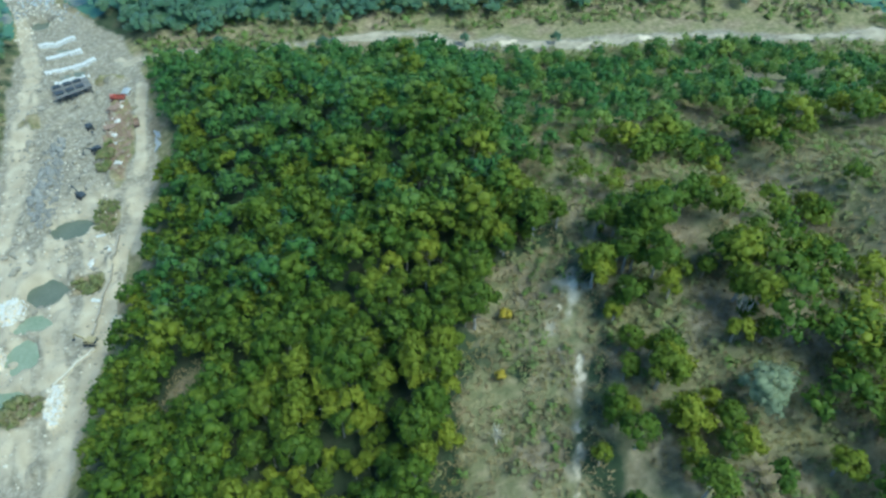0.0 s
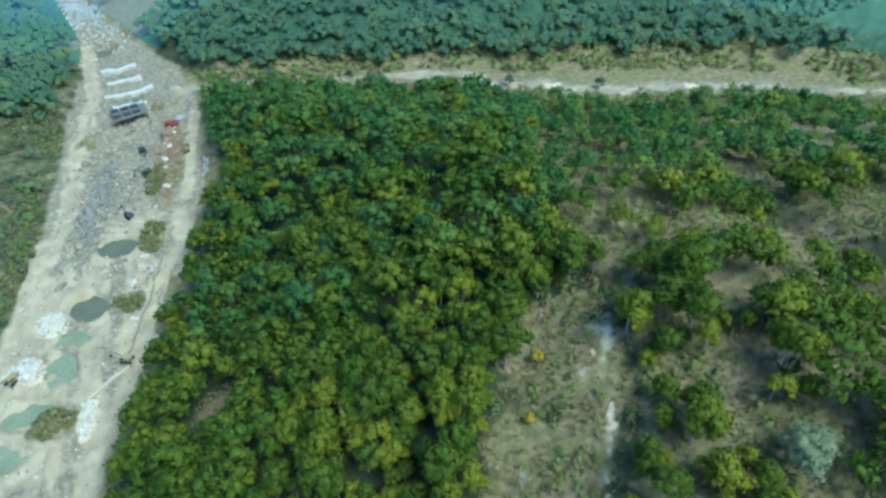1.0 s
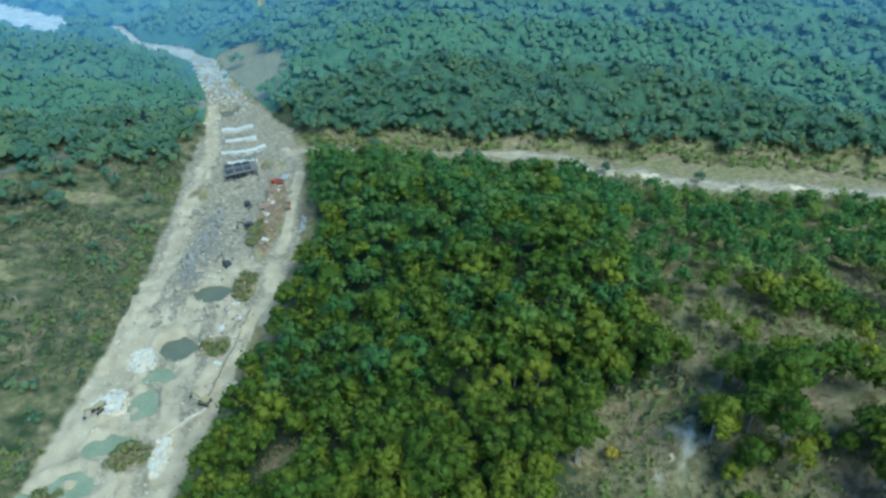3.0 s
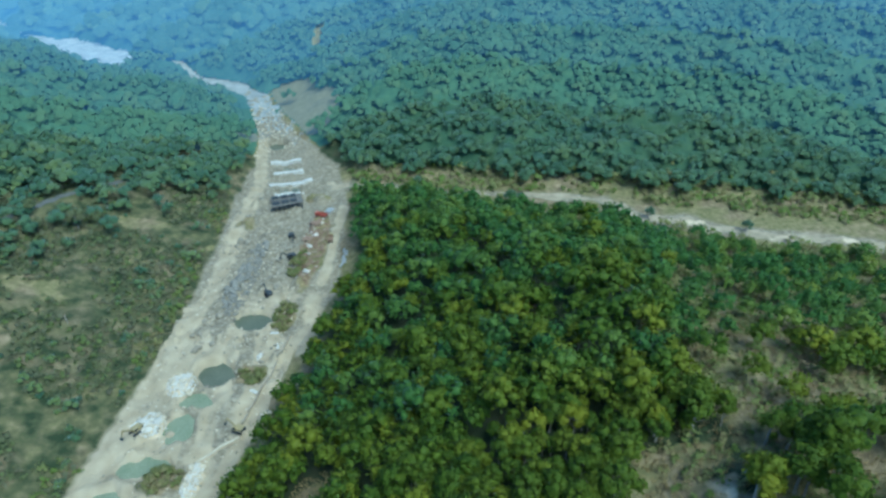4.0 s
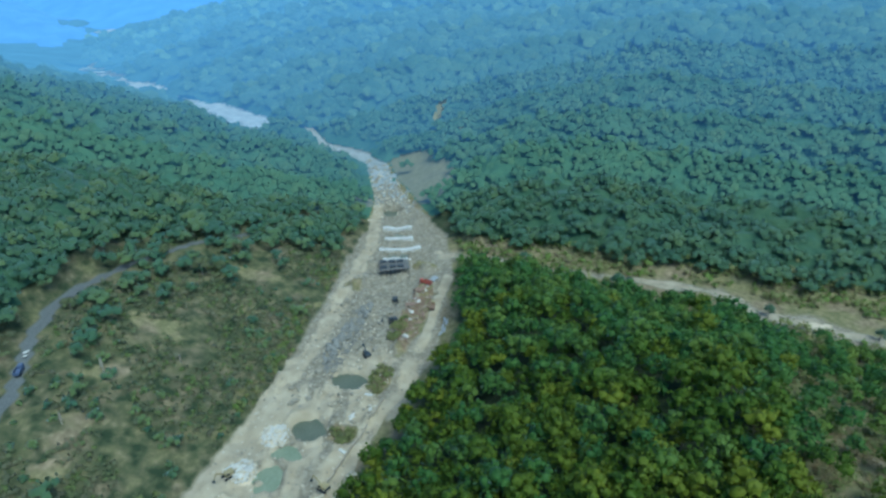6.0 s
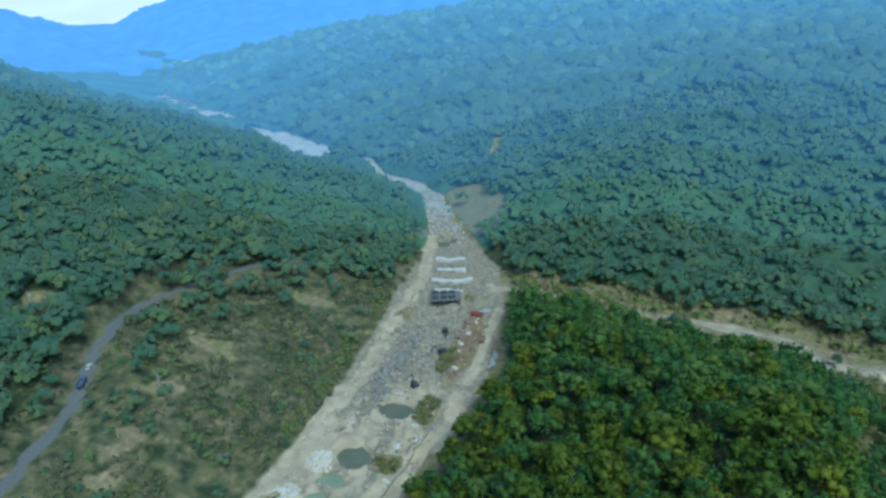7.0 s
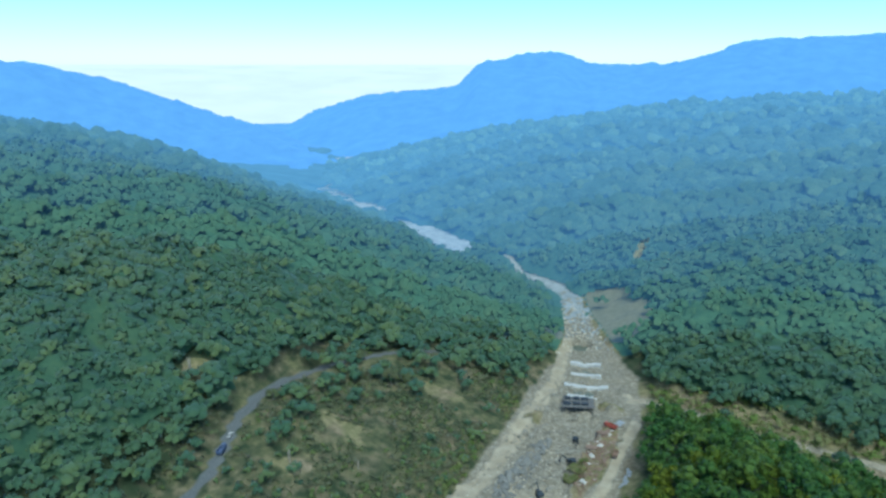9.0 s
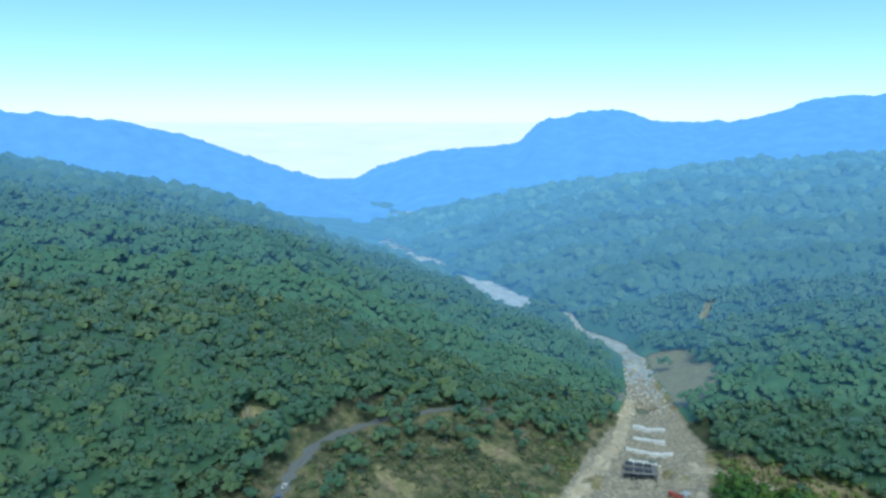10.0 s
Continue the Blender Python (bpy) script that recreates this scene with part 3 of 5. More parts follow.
def crowns(rng, base, tall, wide, lobes, leaves, leaf, level=1, low=0.35, spread=1.0, up=0.0, solid=0.66):
    """Crowns for many trees at once: a dome of rounded lobes, covered by leaf sprays. Returns verts, triangles, normals, tree index."""
    n = len(base)
    # lobes spread over the dome by the golden angle, one at its top
    q = (np.arange(lobes) + 0.3) / lobes
    turn = (np.arange(lobes) * 2.39996)[None] + rng.random((n, 1)) * 6.283 + 0.5 * rng.normal(size=(n, lobes))
    rise_of = np.clip(1.0 - 1.25 * q[None] + 0.16 * rng.normal(size=(n, lobes)), -0.3, 1)
    out = np.sqrt(1 - np.clip(rise_of, 0, 1) ** 2) * (0.75 + 0.4 * rng.random((n, lobes))) * spread
    dome = np.stack([np.cos(turn) * out, np.sin(turn) * out, rise_of], 2)
    middle, half_high = low + (1 - low) * 0.42, (1 - low) * 0.44
    lean = rng.normal(size=(n, 2)) * 0.12
    cx = base[:, None, 0] + (dome[..., 0] * 0.66 + lean[:, :1]) * wide[:, None]
    cy = base[:, None, 1] + (dome[..., 1] * 0.66 + lean[:, 1:]) * wide[:, None]
    cz = base[:, None, 2] + (middle + half_high * 0.8 * rise_of) * tall[:, None]
    rad = wide[:, None] * (0.26 + 0.2 * rng.random((n, lobes))) * min(1.8, (14 / lobes) ** 0.45)
    c = np.stack([cx, cy, cz], 2).reshape(-1, 3)
    rad, dome = rad.ravel(), dome.reshape(-1, 3)
    tree = np.repeat(np.arange(n), lobes)
    ic, fa = ICO[level]
    jit = 1 + 0.30 * (rng.random((len(c), len(ic))) - 0.5)
    core = c[:, None] + ic[None] * (rad[:, None] * jit)[..., None] * np.array([1, 1, 0.9]) * (solid if leaves else 1.0)
    cn = ic[None] + 0.35 * dome[:, None] + 0.3 * rng.normal(size=core.shape)
    cf = fa[None] + (np.arange(len(c)) * len(ic))[:, None, None]
    v, f, nn, ti = [core.reshape(-1, 3)], [cf.reshape(-1, 3)], [cn.reshape(-1, 3)], [np.repeat(tree, len(ic))]
    if leaves:
        per = max(1, leaves // lobes)
        k = len(c) * per
        w = rng.normal(size=(k, 3))
        w[:, 2] = np.abs(w[:, 2]) * 1.1 - 0.45
        w /= np.linalg.norm(w, axis=1, keepdims=True)
        cc, rr, tt = np.repeat(c, per, 0), np.repeat(rad, per), np.repeat(tree, per)
        p = cc + w * (rr * (0.6 + 0.55 * rng.random(k)))[:, None]
        axis = w + 0.7 * rng.normal(size=(k, 3))
        axis /= np.linalg.norm(axis, axis=1, keepdims=True)
        s = np.cross(axis, rng.normal(size=(k, 3)))
        s /= np.linalg.norm(s, axis=1, keepdims=True)
        t = np.cross(axis, s)
        size = (leaf * (0.55 + 0.9 * rng.random(k)))[:, None]
        quad = np.stack([p - s * size, p - t * size * 0.6, p + s * size, p + t * size * 0.6], 1)
        ln = w * 0.6 + np.repeat(dome, per, 0) * 0.35 + axis * np.sign((axis * w).sum(1))[:, None] * 0.6
        facing = (np.cross(quad[:, 1] - quad[:, 0], quad[:, 2] - quad[:, 0]) * (ln + (0, 0, up + 0.4))).sum(1)
        quad[facing < 0] = quad[facing < 0][:, [0, 3, 2, 1]]
        q = (np.arange(k) * 4)[:, None]
        lf = np.concatenate([q + np.array([0, 1, 2]), q + np.array([0, 2, 3])], 0) + len(v[0])
        v.append(quad.reshape(-1, 3)), f.append(lf), nn.append(np.repeat(ln, 4, 0)), ti.append(np.repeat(tt, 4))
    nn = np.concatenate(nn) + np.array((0.0, 0.0, up))
    return np.concatenate(v), np.concatenate(f), nn / np.linalg.norm(nn, axis=1, keepdims=True), np.concatenate(ti)


def scatter(rng, x0, x1, y0, y1, gap):
    """Jittered places on a grid of that gap."""
    gx, gy = np.meshgrid(np.arange(x0, x1, gap), np.arange(y0, y1, gap))
    x = gx.ravel() + (rng.random(gx.size) - 0.5) * gap * 1.1
    y = gy.ravel() + (rng.random(gx.size) - 0.5) * gap * 1.1
    return x, y


def belt_scatter(rng, x0, x1, y0, y1):
    """Places for far woods: denser in the belt that is nearer."""
    places = []
    for gap, near_end, far_end in ((7.0, 0, 600), (9.5, 600, 3000)):
        x, y = scatter(rng, x0, x1, y0, y1, gap)
        ok = (np.hypot(x, y) >= near_end) & (np.hypot(x, y) < far_end)
        places.append((x[ok], y[ok]))
    return np.concatenate([p[0] for p in places]), np.concatenate([p[1] for p in places])


def zones(x, y):
    d, side, half, _ = along(x, y, RIVER)
    edge = d - half + 5 * fbm(x, y, 20, 5, 3)
    ds, ss, hs, _ = along(x, y, STREAM)
    es = ds - hs + 4 * fbm(x, y, 18, 6, 3)
    bare = np.zeros(x.shape)
    for cx, cy, rx, ry in BARE:
        bare = np.maximum(bare, 1.3 - ((x - cx) / rx) ** 2 - ((y - cy) / ry) ** 2)
    rd, _, rw, _ = along(x, y, ROAD)
    return edge, side, es, ss, bare, rd - rw


def standing(x, y):
    return np.stack([x, y, terrain(x, y) - 0.3], 1)


def loose(items):
    for k in items:
        for o in (*k.children_recursive, k):
            bpy.data.objects.remove(o)


def tube(bm, points, radii, sides=6):
    """A tapered limb through points."""
    last = None
    for p, r in zip(points, radii):
        ring = [bm.verts.new((p[0] + math.cos(i * 6.2832 / sides) * r, p[1] + math.sin(i * 6.2832 / sides) * r, p[2])) for i in range(sides)]
        if last:
            for i in range(sides):
                bm.faces.new((last[i], last[(i + 1) % sides], ring[(i + 1) % sides], ring[i]))
        last = ring
    bm.faces.new(last)


def part(name, bm, mat, parent=None, label=""):
    me = bpy.data.meshes.new(name)
    bm.to_mesh(me)
    bm.free()
    me.materials.append(mat)
    ob = new(name, me)
    ob.parent = parent
    return tagged(ob, label)


def trunk_with_limbs(r, tall, wide, limbs, girth=0.24, top=0.75):
    bm = bmesh.new()
    lean = (r.random() - 0.5) * 0.8, (r.random() - 0.5) * 0.8
    line = [(lean[0] * q + 0.2 * math.sin(q * 4), lean[1] * q, q * tall * top) for q in (0, 0.2, 0.4, 0.6, 0.8, 1.0)]
    tube(bm, line, [girth * (1.25 - q) for q in (0, 0.2, 0.4, 0.6, 0.8, 1.0)])
    for k in range(limbs):
        q = 0.35 + 0.5 * r.random()
        o, a, out = (lean[0] * q, lean[1] * q, q * tall * top), r.random() * 6.283, wide * (0.45 + 0.4 * r.random())
        pts = [(o[0] + math.cos(a) * out * u, o[1] + math.sin(a) * out * u, o[2] + tall * 0.22 * u ** 0.8) for u in (0, 0.35, 0.7, 1.0)]
        tube(bm, pts, [girth * 0.5, girth * 0.36, girth * 0.24, girth * 0.08], 5)
    return bm


def tree_kind(seed, tall, wide, tint, leaf_mat=None, lobes=17, leaves=1150, name="tree", low=0.28):
    r = np.random.default_rng(seed)
    v, f, nn, _ = crowns(r, np.zeros((1, 3)), np.array([tall]), np.array([wide]), lobes, leaves, 0.27, 1, low, up=0.15)
    root = new(name)
    part("trunk", trunk_with_limbs(r, tall, wide, 4), BARK, root)
    raw_mesh("crown", v, f, leaf_mat or LEAF, smooth=True, parent=root, normals=nn, tint=np.clip(tint + 0.25 * (r.random(len(v)) - 0.5), 0, 1))
    return root


def bare_tree(seed, tall, wide, name="leafless_tree"):
    """A leafless tree: trunk, limbs and fine upright twigs."""
    r = np.random.default_rng(seed)
    root = new(name)
    part("trunk", trunk_with_limbs(r, tall, wide, 6, 0.2, 0.85), PALEBARK, root)
    tw = bmesh.new()
    for k in range(46):
        a, out, z0 = r.random() * 6.283, wide * (0.15 + 0.6 * r.random()), tall * (0.35 + 0.4 * r.random())
        p = Vector((math.cos(a) * out * 0.5, math.sin(a) * out * 0.5, z0))
        q = p + Vector((math.cos(a) * wide * 0.3 * r.random(), math.sin(a) * wide * 0.3 * r.random(), tall * (0.15 + 0.25 * r.random())))
        tube(tw, [p, (p + q) / 2 + Vector((0.1, 0.1, 0)), q], [0.07, 0.05, 0.02], 4)
    part("twigs", tw, PALEBARK, root)
    return root


def place(src, p, s, turn, label, category, group, stretch=1.0):
    m = pose(*p, 0, 0, turn) @ Matrix.Diagonal((s, s, s * stretch, 1))
    ob = copy_thing(src, m)
    ob.matrix_basis = m
    return tagged(ob, label, category, group)


rng = np.random.default_rng(5)
x, y = scatter(rng, -62, 250, 12, 128, 4.4)
x2, y2 = scatter(rng, -62, 250, 129, 320, 5.3)
x, y = np.concatenate([x, x2]), np.concatenate([y, y2])
edge, side, es, ss, bare, rd = zones(x, y)
clump = np.zeros(x.shape)
for cx, cy, cr in CLUMPS:
    clump = np.maximum(clump, 1.5 - np.hypot(x - cx, y - cy) / cr)
sparse = np.where(y < 115, 0.13, 0.5) + 0.5 * fbm(x, y, 17, 77, 3)
open_ground = (x > wood_edge(y) + 6 * fbm(x, y, 14, 76, 2)) & (clump < 0.38) & (rng.random(x.size) > sparse)
keep = (side < 0) & (edge > 8) & (es > np.where(x < 130, 3, 7)) & (ss < 0) & (bare < 0.25) & ~open_ground & (fbm(x, y, 9, 79, 2) > -0.5)
for cx, cy, cr in ((79, 45, 8.5), (61, 41, 5.5), (82, 29, 6), (44, 88, 5), (37, 74, 5), (38, 141, 4.5)):
    keep &= np.hypot(x - cx, y - cy) > cr
spur = standing(x[keep], y[keep])
order = np.argsort(np.hypot(0.8 * (spur[:, 0] - 30), spur[:, 1] - 70))
near, rest = spur[order[:280]], spur[order[280:]]
KINDS = [tree_kind(30 + i, *k) for i, k in enumerate(((10.5, 3.3, 0.05), (9.5, 3.1, 0.2), (11, 3.5, 0.1), (9.5, 3.0, 0.4), (10, 3.3, 0.0), (9.5, 3.2, 0.6), (11.5, 3.6, 0.15), (9, 3.0, 0.9)))]
for p in near:
    bright = float(fbm(np.array([p[0]]), np.array([p[1]]), 26, 88, 2)[0])
    right = bright > 0.16 or p[0] > wood_edge(p[1]) - 4
    i = int(rng.choice(8, p=(0.08, 0.14, 0.10, 0.20, 0.06, 0.22, 0.06, 0.14) if right else (0.17, 0.16, 0.16, 0.13, 0.17, 0.07, 0.10, 0.04)))
    lively = i in (5, 7)
    place(KINDS[i], p, (0.62 + 0.72 * rng.random() ** 1.4) * (1.1 if right else 1.0), rng.random() * 360,
          "broadleaf tree with yellow-green young foliage on the spur" if lively else "dense green broadleaf tree on the forested spur", "tree", "trees on the spur", 0.85 + 0.35 * rng.random())
loose(KINDS)


def woods(name, base, tall, wide, lobes, leaves, leaf, mat, label, seed, yellow=0.25, level=1, spread=1.0, low=0.35, vary=0.0, up=0.0, solid=0.66):
    r = np.random.default_rng(seed)
    n = len(base)
    big = 0.65 + 0.35 * r.random(n) + 0.5 * r.random(n) ** 3 + vary * (r.random(n) ** 4 - 0.18)
    v, f, nn, ti = crowns(r, base, tall * big, wide * big, lobes, leaves, leaf, level, low, spread, up, solid)
    tint = (r.random(n) ** 2.5) * yellow * 2.2
    ob = raw_mesh(name, v, f, mat, smooth=True, normals=nn, tint=np.clip(tint[ti] + 0.15 * (r.random(len(v)) - 0.5), 0, 1))
    # each far crown takes the painted haze glow of its belt
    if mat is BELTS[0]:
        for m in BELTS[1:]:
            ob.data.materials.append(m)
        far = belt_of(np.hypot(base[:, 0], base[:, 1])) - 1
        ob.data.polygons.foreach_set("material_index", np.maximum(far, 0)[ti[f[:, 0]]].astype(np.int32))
    return tagged(ob, label, "woodland", kind="stuff")


outer = rest[:, 0] > wood_edge(rest[:, 1]) - 4
upper = rest[:, 1] + 200 * (rng.random(len(rest)) - 0.5) > 200
# trees further along the spur take the leaves with haze in their colour
woods("spur_top_woods", rest[upper & ~outer], 12.5, 4.3, 8, 150, 0.6, HAZEDLEAF, "dense broadleaf woodland on the far end of the spur, tinted bluer for haze", 59, 0.3, vary=0.4, solid=0.58)
woods("spur_woods", rest[~outer & ~upper], 11.5, 4.1, 9, 162, 0.58, LEAF, "dense green broadleaf woodland covering the spur", 61, 0.32, vary=0.4, solid=0.58)
woods("spur_upper_copse", rest[outer & (rest[:, 1] > 135)], 9.5, 3.7, 9, 180, 0.55, HAZEDLEAF, "scattered green trees on the upper open side of the spur", 72, 0.5, vary=0.3, up=0.4, solid=0.52)
woods("spur_copse", rest[outer & (rest[:, 1] <= 135)], 10, 3.9, 9, 190, 0.54, LEAF, "scattered yellow-green trees on the open side of the spur", 60, 0.45, vary=0.3, up=0.4, solid=0.52)
def grass(name, x, y, tall, mat, label, seed):
    """Tufts of dry grass: a few bent blades each."""
    r = np.random.default_rng(seed)
    b = standing(x, y)
    b[:, 2] += 0.25
    k = 5
    base = np.repeat(b, k, 0) + r.normal(size=(len(b) * k, 3)) * (0.28, 0.28, 0)
    n = len(base)
    a = r.random(n) * 6.283
    lean = r.normal(size=(n, 3)) * 0.25 - np.stack([np.sin(a), -np.cos(a), np.zeros(n)], 1) * 0.85
    side = np.stack([np.cos(a), np.sin(a), np.zeros(n)], 1) * (0.10 + 0.10 * r.random(n))[:, None]
    h = (tall * (0.5 + 0.8 * r.random(n)))[:, None]
    mid, tip = base + (lean * 0.4 + (0, 0, 0.6)) * h, base + (lean + (0, 0, 0.95)) * h
    co = np.stack([base - side, base + side, mid + side * 0.9, tip, mid - side * 0.9], 1).reshape(-1, 3)
    f = (np.arange(n) * 5)[:, None] + np.arange(5)
    up = np.tile((0.0, 0.0, 1.0), (len(co), 1)) + 0.3 * r.normal(size=(len(co), 3))
    ob = raw_mesh(name, co, f, mat, normals=up / np.linalg.norm(up, axis=1, keepdims=True), tint=np.repeat(np.repeat(np.clip(fbm(x, y, 12, 83, 2) * 1.6 + 0.2, 0, 1), k), 5))
    return tagged(ob, label, "grass", kind="stuff")


x, y = scatter(rng, -45, 165, 10, 230, 1.35)
edge, side, es, ss, bare, rd = zones(x, y)
dk, _, _, _ = along(x, y, STREAK)
keep = (side < 0) & (es > 1) & (ss < 0) & ((bare > 0.0) | (x > 55) & (y < 240)) & (dk > 1.0) & (fbm(x, y, 5, 84, 3) > -0.2)
grass("dry_grass", x[keep], y[keep], 0.75, DRYGRASS, "dry tan and olive grass on open ground", 71)
# low growth in the open ground of the spur
x, y = scatter(rng, 0, 175, 10, 260, 2.8)
edge, side, es, ss, bare, rd = zones(x, y)
dk, _, _, _ = along(x, y, STREAK)
keep = (side < 0) & (es > 1) & (ss < 0) & ((bare > 0.1) | (x > 60)) & (dk > 1.8) & (fbm(x, y, 9, 78, 3) > np.where(y > 110, -0.3, -0.12))
woods("spur_scrub", standing(x[keep], y[keep]), 1.5, 1.4, 2, 40, 0.34, SHRUB, "dry brown and olive scrub on open ground", 67, 0.5, 1, 1.1, 0.1, 1.0, up=1.6, solid=0.4)

x, y = scatter(rng, -60, 330, 200, 360, 3.6)
edge, side, es, ss, bare, rd = zones(x, y)
dc, _, wc, _ = along(x, y, CHANNEL)
keep = (side < 0) & (edge > 3) & (es > -12) & (es < 26) & (dc > wc + 1.5) & (fbm(x, y, 16, 81, 3) > -0.2 - 0.012 * es)
woods("stream_bank_scrub", standing(x[keep], y[keep]), 3.0, 1.9, 3, 40, 0.45, SHRUB, "olive and brown scrub along the stream banks", 70, 0.8, 1, 1.0, 0.12, 1.2, up=1.2, solid=0.5)

# single trees that stand out
PALE_TREE, GOLD_BUSH, BROWN_TREE = tree_kind(50, 11, 6.0, 0.2, PALELEAF, 24, 2600), tree_kind(51, 3.5, 1.7, 0.3, GOLDLEAF, 8, 500), tree_kind(52, 7, 2.4, 0.3, BROWNLEAF, 9, 700)
BRIGHT, DARK_TREE, BARE_TREE = tree_kind(53, 9.5, 3.5, 0.6, None, 20, 1500), tree_kind(54, 11, 4.4, 0.2, DARKLEAF, 14, 1100, low=0.2), bare_tree(55, 9, 4)
for src, x, y, s, label in (
        (PALE_TREE, 79, 45, 1.0, "large pale grey-green tree in open woodland"),
        (BRIGHT, 61, 41, 0.85, "bright yellow-green tree beside the dry scar"), (BRIGHT, 82, 29, 1.0, "bright yellow-green tree on the spur"),
        (BRIGHT, 38, 141, 1.05, "tall yellow-green tree above dense woodland"), (BRIGHT, 145, 135, 0.9, "yellow-green tree on an open slope"),
        (BRIGHT, 126, 90, 0.9, "bright yellow-green tree beside a rocky gully"), (BRIGHT, 96, 126, 0.8, "yellow-green tree on open ground"), (BRIGHT, 9, 66, 0.75, "yellow-green tree at the wood's edge"),
        (BRIGHT, 37, 37, 0.75, "yellow-green tree below the washed-out streak"),
        (GOLD_BUSH, 44, 88, 1.0, "golden yellow bush on the dry scar"), (GOLD_BUSH, 37, 74, 0.8, "golden yellow bush in dry grass"),
        (BROWN_TREE, 27, 165, 1.0, "small tree with reddish brown foliage"),
        (DARK_TREE, -14, 336, 1.0, "tall dark green tree beside the stream"), (DARK_TREE, 36, 318, 0.9, "tall dark tree beside the stream"), (DARK_TREE, 43, 316, 0.8, "dark green tree beside the stream"),
        (DARK_TREE, 107, 297, 0.7, "small dark tree on the stream bank"), (DARK_TREE, 152, 284, 0.7, "small dark tree on the gravel bar"),
        (BARE_TREE, 31, 60, 0.8, "bleached leafless tree on the dry scar"), (BARE_TREE, 84, 62, 1.0, "grey leafless tree among green trees"), (BARE_TREE, 95, 70, 0.9, "grey leafless tree on dry ground"),
        (BARE_TREE, -10, 290, 1.1, "wide leafless grey tree in green woodland"), (BARE_TREE, 50, 300, 1.0, "leafless grey tree near the stream"), (BARE_TREE, 36, 103, 0.7, "small leafless tree at the top of the scar")):
    place(src, (x, y, height(x, y) - 0.3), s, x * 37 % 360, label, "tree", "")
loose((PALE_TREE, GOLD_BUSH, BROWN_TREE, BRIGHT, DARK_TREE, BARE_TREE))

# the far side of the stream and the river's right bank
x, y = scatter(rng, -300, 400, 280, 460, 6.6)
edge, side, es, ss, bare, rd = zones(x, y)
clear = np.zeros(x.shape)
for cx, cy, rx, ry in CLEAR + SCARS:
    clear = np.maximum(clear, 1.4 - ((x - cx) / rx) ** 2 - ((y - cy) / ry) ** 2)
d = np.hypot(x, y)
keep = (side < 0) & (edge > 5) & (es > 4 + 8 * fbm(x, y, 22, 36, 2)) & (ss > 0) & (d < 405) & (clear < 0.4)
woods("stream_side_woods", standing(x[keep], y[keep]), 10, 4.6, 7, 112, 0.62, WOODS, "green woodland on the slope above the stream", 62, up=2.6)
x, y = belt_scatter(rng, -900, 760, 300, 1250)
edge, side, es, ss, bare, rd = zones(x, y)
d = np.hypot(x, y)
clear = np.zeros(x.shape)
for cx, cy, rx, ry in CLEAR + SCARS:
    clear = np.maximum(clear, 1.4 - ((x - cx) / rx) ** 2 - ((y - cy) / ry) ** 2)
keep = (side < 0) & (edge > 5) & (es > 5) & (ss > 0) & (clear < 0.3) & (d >= 405) & (np.hypot(x, y) < 1200)
b = standing(x[keep], y[keep])
d = d[keep]
woods("backdrop_slope_woods", b[d < 600], 10.5, 4.7, 4, 16, 0.85, BELTS[0], "woodland on the distant slope with a painted bluish haze", 63, up=3.0)
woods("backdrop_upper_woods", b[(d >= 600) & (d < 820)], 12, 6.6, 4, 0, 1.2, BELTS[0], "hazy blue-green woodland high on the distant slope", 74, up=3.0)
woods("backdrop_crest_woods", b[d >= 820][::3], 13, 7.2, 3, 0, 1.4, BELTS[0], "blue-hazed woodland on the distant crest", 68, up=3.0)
# the left hill
x, y = scatter(rng, -430, -110, 60, 440, 5.6)
edge, side, es, ss, bare, rd = zones(x, y)
wild = edge + 30 * fbm(x, y, 50, 33, 3) + 120 * np.clip((y - 305) / 50, 0, 1)
_, road_side, _, _ = along(x, y, ROAD)
d = np.hypot(x, y)
clear = np.zeros(x.shape)
for cx, cy, rx, ry in CLEAR + SCARS:
    clear = np.maximum(clear, 1.4 - ((x - cx) / rx) ** 2 - ((y - cy) / ry) ** 2)
keep = (side > 0) & (wild + 70 * (rng.random(x.size) ** 2 - 0.35) > 72) & (edge > 4) & ((rd > 3.5) | (y > 232) & (rd > -1)) & ~((rd < 9) & (road_side < 0) & (y < 218)) & (d < 405) & (y > -0.36 * x - 40) & (clear < 0.4)
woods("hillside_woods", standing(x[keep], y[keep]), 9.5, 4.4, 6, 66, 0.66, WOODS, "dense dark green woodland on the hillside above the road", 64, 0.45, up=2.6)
x, y = belt_scatter(rng, -1000, -130, 120, 1250)
edge, side, es, ss, bare, rd = zones(x, y)
wild = edge + 30 * fbm(x, y, 50, 33, 3) + 120 * np.clip((y - 305) / 50, 0, 1)
d = np.hypot(x, y)
keep = (side > 0) & (edge > shelf(x, y) + 4) & (wild > 75) & (d >= 405) & (np.hypot(x, y) < 900) & (y > -0.36 * x - 40)
b = standing(x[keep], y[keep])
d = d[keep]
woods("backdrop_hillside_woods", b[d < 640], 10.5, 4.7, 4, 16, 0.85, BELTS[0], "woodland on the distant hillside with a painted bluish haze", 65, up=3.0)
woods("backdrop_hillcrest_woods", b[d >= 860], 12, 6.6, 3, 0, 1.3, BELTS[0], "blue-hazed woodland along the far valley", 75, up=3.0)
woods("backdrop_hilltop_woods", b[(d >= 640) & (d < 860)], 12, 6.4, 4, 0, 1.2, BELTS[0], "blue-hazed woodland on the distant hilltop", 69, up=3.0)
x, y = scatter(rng, -290, -105, 80, 370, 2.7)
edge, side, es, ss, bare, rd = zones(x, y)
